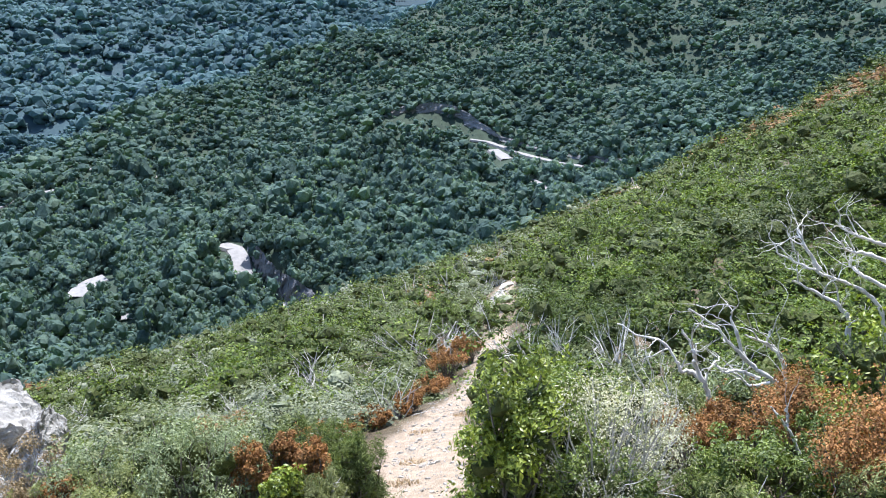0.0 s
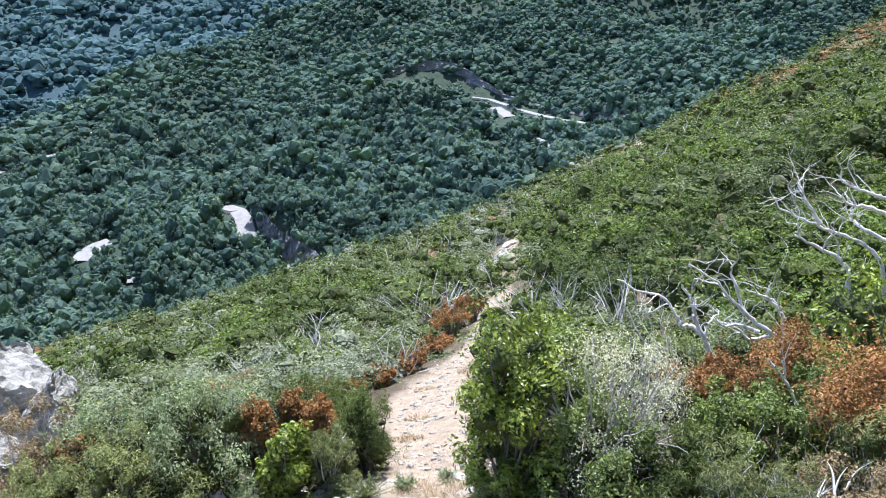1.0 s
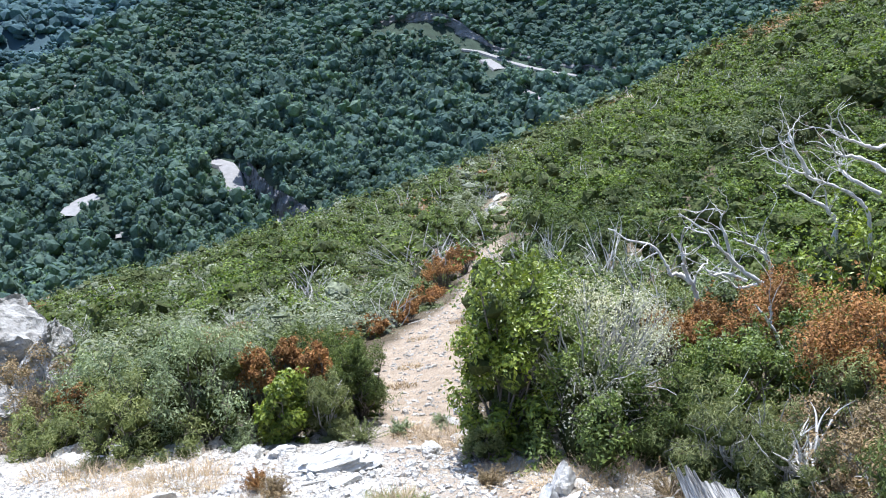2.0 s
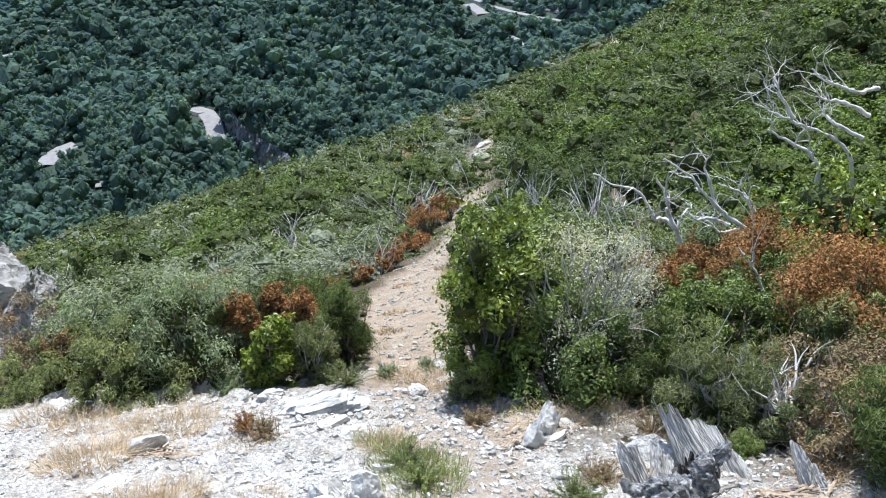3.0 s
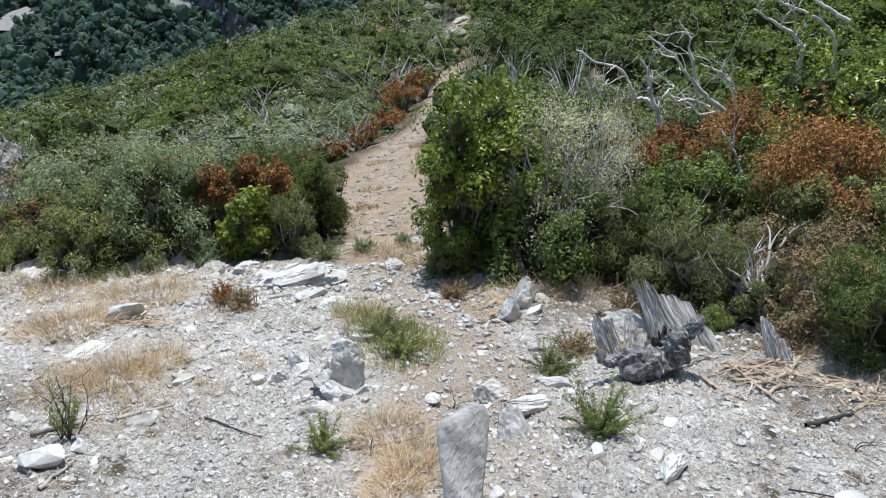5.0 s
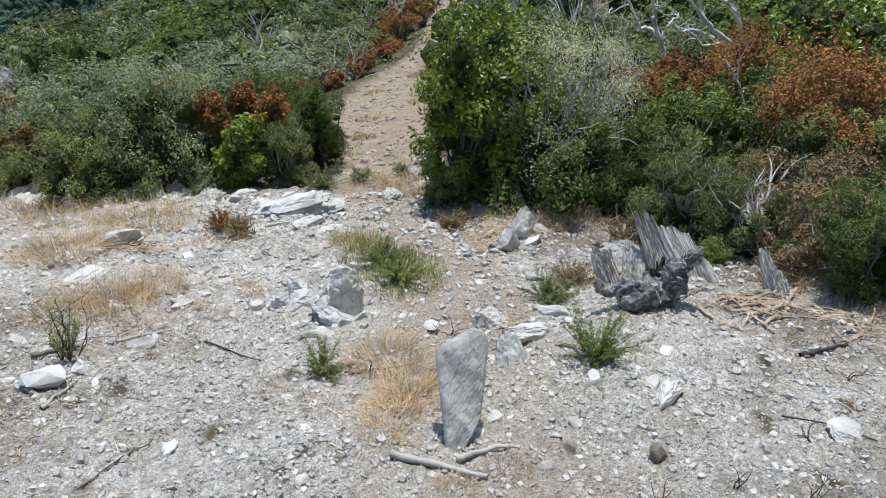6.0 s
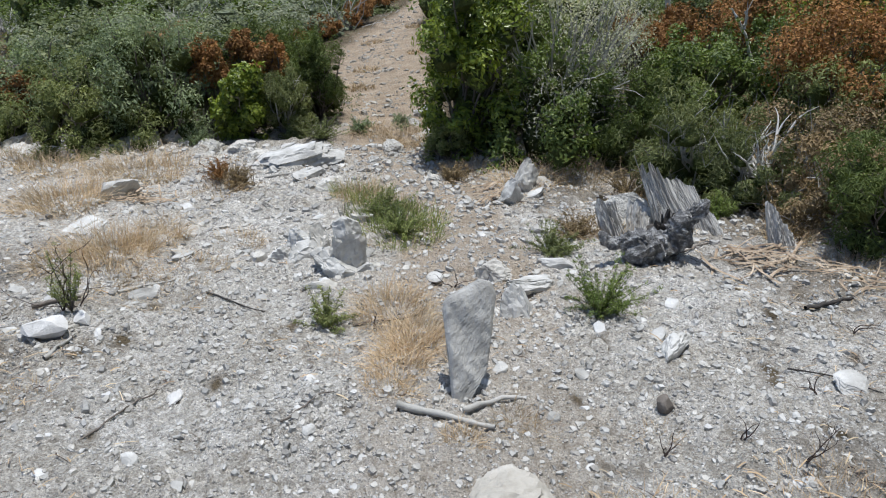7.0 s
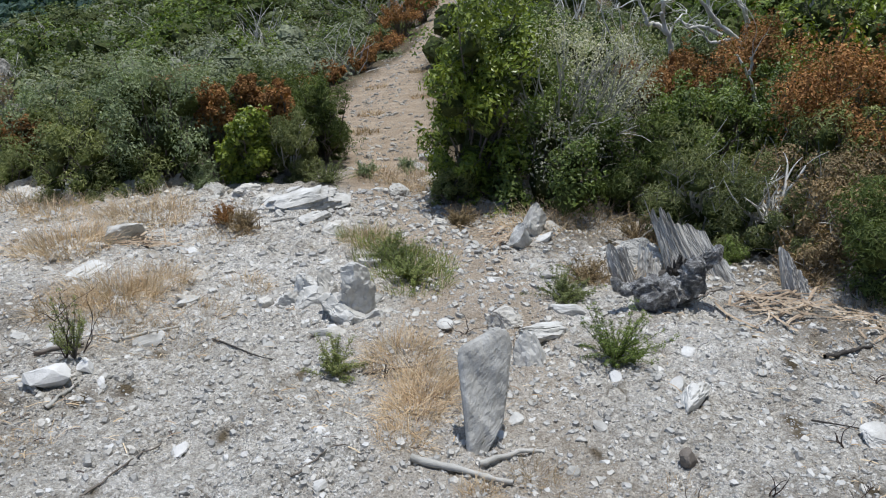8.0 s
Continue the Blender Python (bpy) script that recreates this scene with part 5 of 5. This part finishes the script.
for k, (x, y) in enumerate([(-0.45, 10.5), (0.35, 11.5), (-0.4, 13), (0.4, 14), (-0.5, 9)]):
    tuft("grass_tuft", x, y, 0.4, 0.07, 160, 660 + k, STRAW, "thin dry grass on the trodden path", 1.0, 0.006)
tuft("lavender_plant", -0.08, 3.62, 0.46, 0.12, 520, 700, LEAF_SAGE, "low grey-green spiky plant beside a stone", 1.2, 0.0022, 0.6)
tuft("lavender_plant", 0.02, 3.85, 0.4, 0.14, 420, 710, LEAF_SAGE, "low grey-green spiky plant on rubble", 0.8, 0.0022, 0.6)
tuft("lavender_plant", -0.18, 4.05, 0.4, 0.14, 420, 711, LEAF_SAGE, "low grey-green spiky plant on rubble", 0.8, 0.0022, 0.6)
tuft("lavender_plant", -0.32, 4.4, 0.36, 0.15, 320, 701, LEAF_SAGE, "low grey-green spiky plant at the ledge", 0.8, 0.0022, 0.6)


def sprig_plant(x, y, w, h, seed, mat, label, shoots=58):
    """A small branching plant: feathery shoots from one foot."""
    r = np.random.RandomState(seed)
    t = thing("rosemary_plant", (x, y, height(x, y)), label, "small plant", "small plants")
    s, st = Soup(), Soup()
    for k in range(shoots):
        a, out = r.uniform(0, 6.28), r.uniform(0.1, 0.95)
        p, d = crooked(r, (0, 0, 0), (math.cos(a) * out, math.sin(a) * out, r.uniform(0.6, 1.4)), h * r.uniform(0.5, 1.15), 9, 0.1)
        p[:, :2] *= w / h * 0.8
        tube(st, p, np.linspace(0.003, 0.001, 10), 4)
        s.add(*leaf_cloud(r, p[3:], np.full(7, 0.014), 84, 0.024, 0.15, 0.3, 0.5))
    obj("foliage", s.mesh("foliage"), mat, t)
    obj("branchwork", st.mesh("branchwork"), TWIG, t, "thin brown stems")


for k, (x, y, w, h, mat, label) in enumerate([
        (0.87, 2.52, 0.38, 0.26, LEAF_FINE, "small fresh green feathery plant in the rubble"), (2.02, 3.9, 0.24, 0.16, LEAF_FINE, "small green feathery sprig by the stump"),
        (-0.42, 2.42, 0.3, 0.14, LEAF_OLIVE, "small dull green plant in the gravel"), (-1.56, 2.5, 0.22, 0.32, LEAF_OLIVE, "sparse olive plant with dark stalks"),
        (0.8, 3.3, 0.34, 0.14, LEAF_OLIVE, "low olive plant beside the path"), (1.0, 3.55, 0.26, 0.14, LEAF_DRY, "low dry plant beside the stump"),
        (-0.4, 6.5, 0.26, 0.16, LEAF_GREY, "small grey-green cushion plant on the path"), (0.0, 6.7, 0.22, 0.14, LEAF_GREY, "small grey-green cushion plant by the path"),
        (-2.75, 5.75, 0.4, 0.1, LEAF_OLIVE, "low yellow-green plant on the ledge"), (-3.2, 5.9, 0.4, 0.12, LEAF_OLIVE, "low yellow-green plant by the ledge rocks"), (-1.25, 4.75, 0.32, 0.18, LEAF_DRY, "small dry reddish plant on the rubble"),
        (-1.4, 4.85, 0.26, 0.16, LEAF_RUST, "small rust-tinged plant on the rubble"), (-0.75, 6.3, 0.4, 0.2, LEAF_OLIVE, "low green plant at the ledge"), (-1.9, 6.25, 0.4, 0.2, LEAF_GREY, "low grey-green plant at the ledge"),
        (-0.06, 3.6, 0.36, 0.17, LEAF_SAGE, "low grey-green bushy plant beside a stone"), (-0.16, 3.95, 0.34, 0.17, LEAF_SAGE, "low grey-green bushy plant on rubble"),
        (0.35, 4.8, 0.3, 0.12, LEAF_DRY, "low dry plant on the path edge"), (1.6, 4.45, 0.4, 0.2, LEAF_DRY, "dry low plant under the shrubs"), (1.9, 4.2, 0.3, 0.2, LEAF_OLIVE, "low green plant under the shrubs")]):
    sprig_plant(x, y, w, h, 750 + k, mat, label, 14 if "sparse" in label else 32 if "dull" in label else 58)


def bare_sprig(x, y, h, seed, mat, label):
    r = np.random.RandomState(seed)
    t = thing("bare_twig", (x, y, height(x, y) - 0.005), label, "twig", "bare upright twigs")
    for k in range(3):
        s = Soup()
        branching(s, r, (0, 0, 0), (r.uniform(-0.5, 0.5), r.uniform(-0.5, 0.5), 1), h * r.uniform(0.5, 0.8), 0.0035, 2, 0.15, 0.6, 4, (1, 2))
        obj("stem", s.mesh("stem"), mat, t)


for k, (x, y, h) in enumerate([(1.05, 1.44, 0.1), (1.19, 1.3, 0.14), (0.78, 1.4, 0.1), (-1.6, 2.5, 0.3), (-1.55, 2.55, 0.26), (0.42, 2.6, 0.14), (0.35, 2.75, 0.12), (0.2, 2.85, 0.12), (-0.4, 3.6, 0.14), (1.5, 1.75, 0.1), (1.4, 1.2, 0.12), (-1.15, 4.8, 0.2), (-0.2, 2.35, 0.1), (1.7, 1.5, 0.12), (2.0, 2.3, 0.14)]):
    bare_sprig(x, y, h, 800 + k, DARK_TWIG, "dark bare upright twig in the rubble")


rock("low_ridge_stone", 1.04, 2.06, (0.17, 0.05, 0.07), 63, SLATE, "low ridge of grey schist showing through rubble", turn=(0, 10, 50), sink=0.4, layers=6.0)
rock("flat_stone", 1.66, 1.78, (0.11, 0.08, 0.025), 64, SLATE, "flat grey stone plate lying on rubble", turn=(6, 4, 20), sink=0.2)
rock("low_ridge_stone", 0.55, 2.75, (0.1, 0.06, 0.06), 65, SLATE, "low grey schist stone half buried in rubble", turn=(0, 10, 10), sink=0.45, layers=6.0)
rock("low_ridge_stone", -2.0, 3.7, (0.22, 0.1, 0.05), 66, SLATE, "low grey bedrock showing through the rubble", turn=(0, 8, 40), sink=0.5, layers=5.0)
rock("low_ridge_stone", -0.55, 4.6, (0.16, 0.1, 0.08), 67, PALE_SLATE, "pale broken bedrock below the slab", turn=(0, 8, 70), sink=0.4, layers=5.0)
rock("low_ridge_stone", -0.75, 4.95, (0.14, 0.1, 0.08), 68, SLATE, "grey broken bedrock below the slab", turn=(20, 8, 30), sink=0.4, layers=5.0)
rock("low_ridge_stone", 0.2, 4.9, (0.12, 0.07, 0.05), 69, PALE_SLATE, "pale stone set in the trodden path", turn=(0, 8, 120), sink=0.45)


def debris(name, mat, n, spots, seed, lo, hi, label):
    """Dry stalks, bark crumbs and leaf scraps lying loose on the ground."""
    r = np.random.RandomState(seed)
    s = Soup()
    w = np.array([q[3] for q in spots], float)
    for k in r.choice(len(spots), n, p=w / w.sum()):
        cx, cy, spread, _ = spots[k]
        x, y = cx + r.normal() * spread, cy + r.normal() * spread * 0.6
        a, L, wd = r.uniform(0, 6.28), r.uniform(lo, hi) * r.uniform(0.4, 1.0), r.uniform(0.0007, 0.0024)
        u = np.array([-0.5, 0.0, 0.5])
        px, py = x + np.cos(a) * u * L, y + np.sin(a) * u * L
        pz = terrain(px, py) + 0.01 + r.uniform(0, 0.012) + np.array([0, 0.006, 0])
        nx, ny = -math.sin(a) * wd, math.cos(a) * wd
        s.add(np.concatenate([np.stack([px - nx, py - ny, pz], -1), np.stack([px + nx, py + ny, pz + wd * 0.6], -1)]), [(0, 1, 4, 3), (1, 2, 5, 4)])
    tagged(obj(name, s.mesh(name), mat), label, "litter", kind="stuff")


SPOTS = [(-1.95, 1.9, 0.35, 6), (-1.6, 1.2, 0.3, 3), (1.5, 1.0, 0.3, 7), (0.7, 0.95, 0.25, 3), (2.0, 2.6, 0.5, 4), (2.1, 3.3, 0.4, 4), (1.2, 4.3, 0.6, 5), (0.6, 4.6, 0.4, 3), (-1.5, 3.1, 0.5, 4), (-2.2, 4.5, 0.6, 4), (-0.1, 2.1, 0.25, 3), (-1.2, 5.4, 0.8, 4), (-3.0, 5.4, 0.6, 3), (2.0, 1.8, 0.3, 2)]
debris("straw_litter", STRAW, 2000, SPOTS, 901, 0.02, 0.1, "loose straw and dry stalks on the rubble")
debris("bark_litter", STRIP, 1500, SPOTS, 902, 0.015, 0.07, "brown bark crumbs and leaf scraps on the rubble")
debris("dark_litter", DARK_TWIG, 1300, SPOTS, 903, 0.015, 0.08, "dark twig fragments on the rubble")


# ---- far things in the valley ----
def far_building():
    x, y = -38, 1270
    z = height(x, y) + 2
    t = thing("far_building", (x, y, z), "long low cream building on the far ridge", "building")
    for name, cx, w, h, d in (("wall", 4, 44, 14, 14), ("wall", -26, 16, 9, 12)):
        bm = bmesh.new()
        bmesh.ops.create_cube(bm, size=1, matrix=Matrix.Translation((cx, 0, h / 2)) @ Matrix.Diagonal((w, d, h, 1)))
        me = bpy.data.meshes.new(name)
        bm.to_mesh(me)
        wall = obj(name, me, PLASTER, t)
        bm = bmesh.new()
        bmesh.ops.create_cube(bm, size=1, matrix=Matrix.Translation((cx, 0, h + 0.5)) @ Matrix.Diagonal((w + 1, d + 1, 0.9, 1)))
        me = bpy.data.meshes.new("roof")
        bm.to_mesh(me)
        obj("roof", me, PLASTER, t)
        for k in range(int(w / 4)):
            bm = bmesh.new()
            bmesh.ops.create_cube(bm, size=1, matrix=Matrix.Translation((cx - w / 2 + 2 + 4 * k, -d / 2 - 0.05, h * 0.62)) @ Matrix.Diagonal((2.2, 0.3, 2.0, 1)))
            me = bpy.data.meshes.new("window")
            bm.to_mesh(me)
            obj("window", me, DARK_TWIG, t)


far_building()
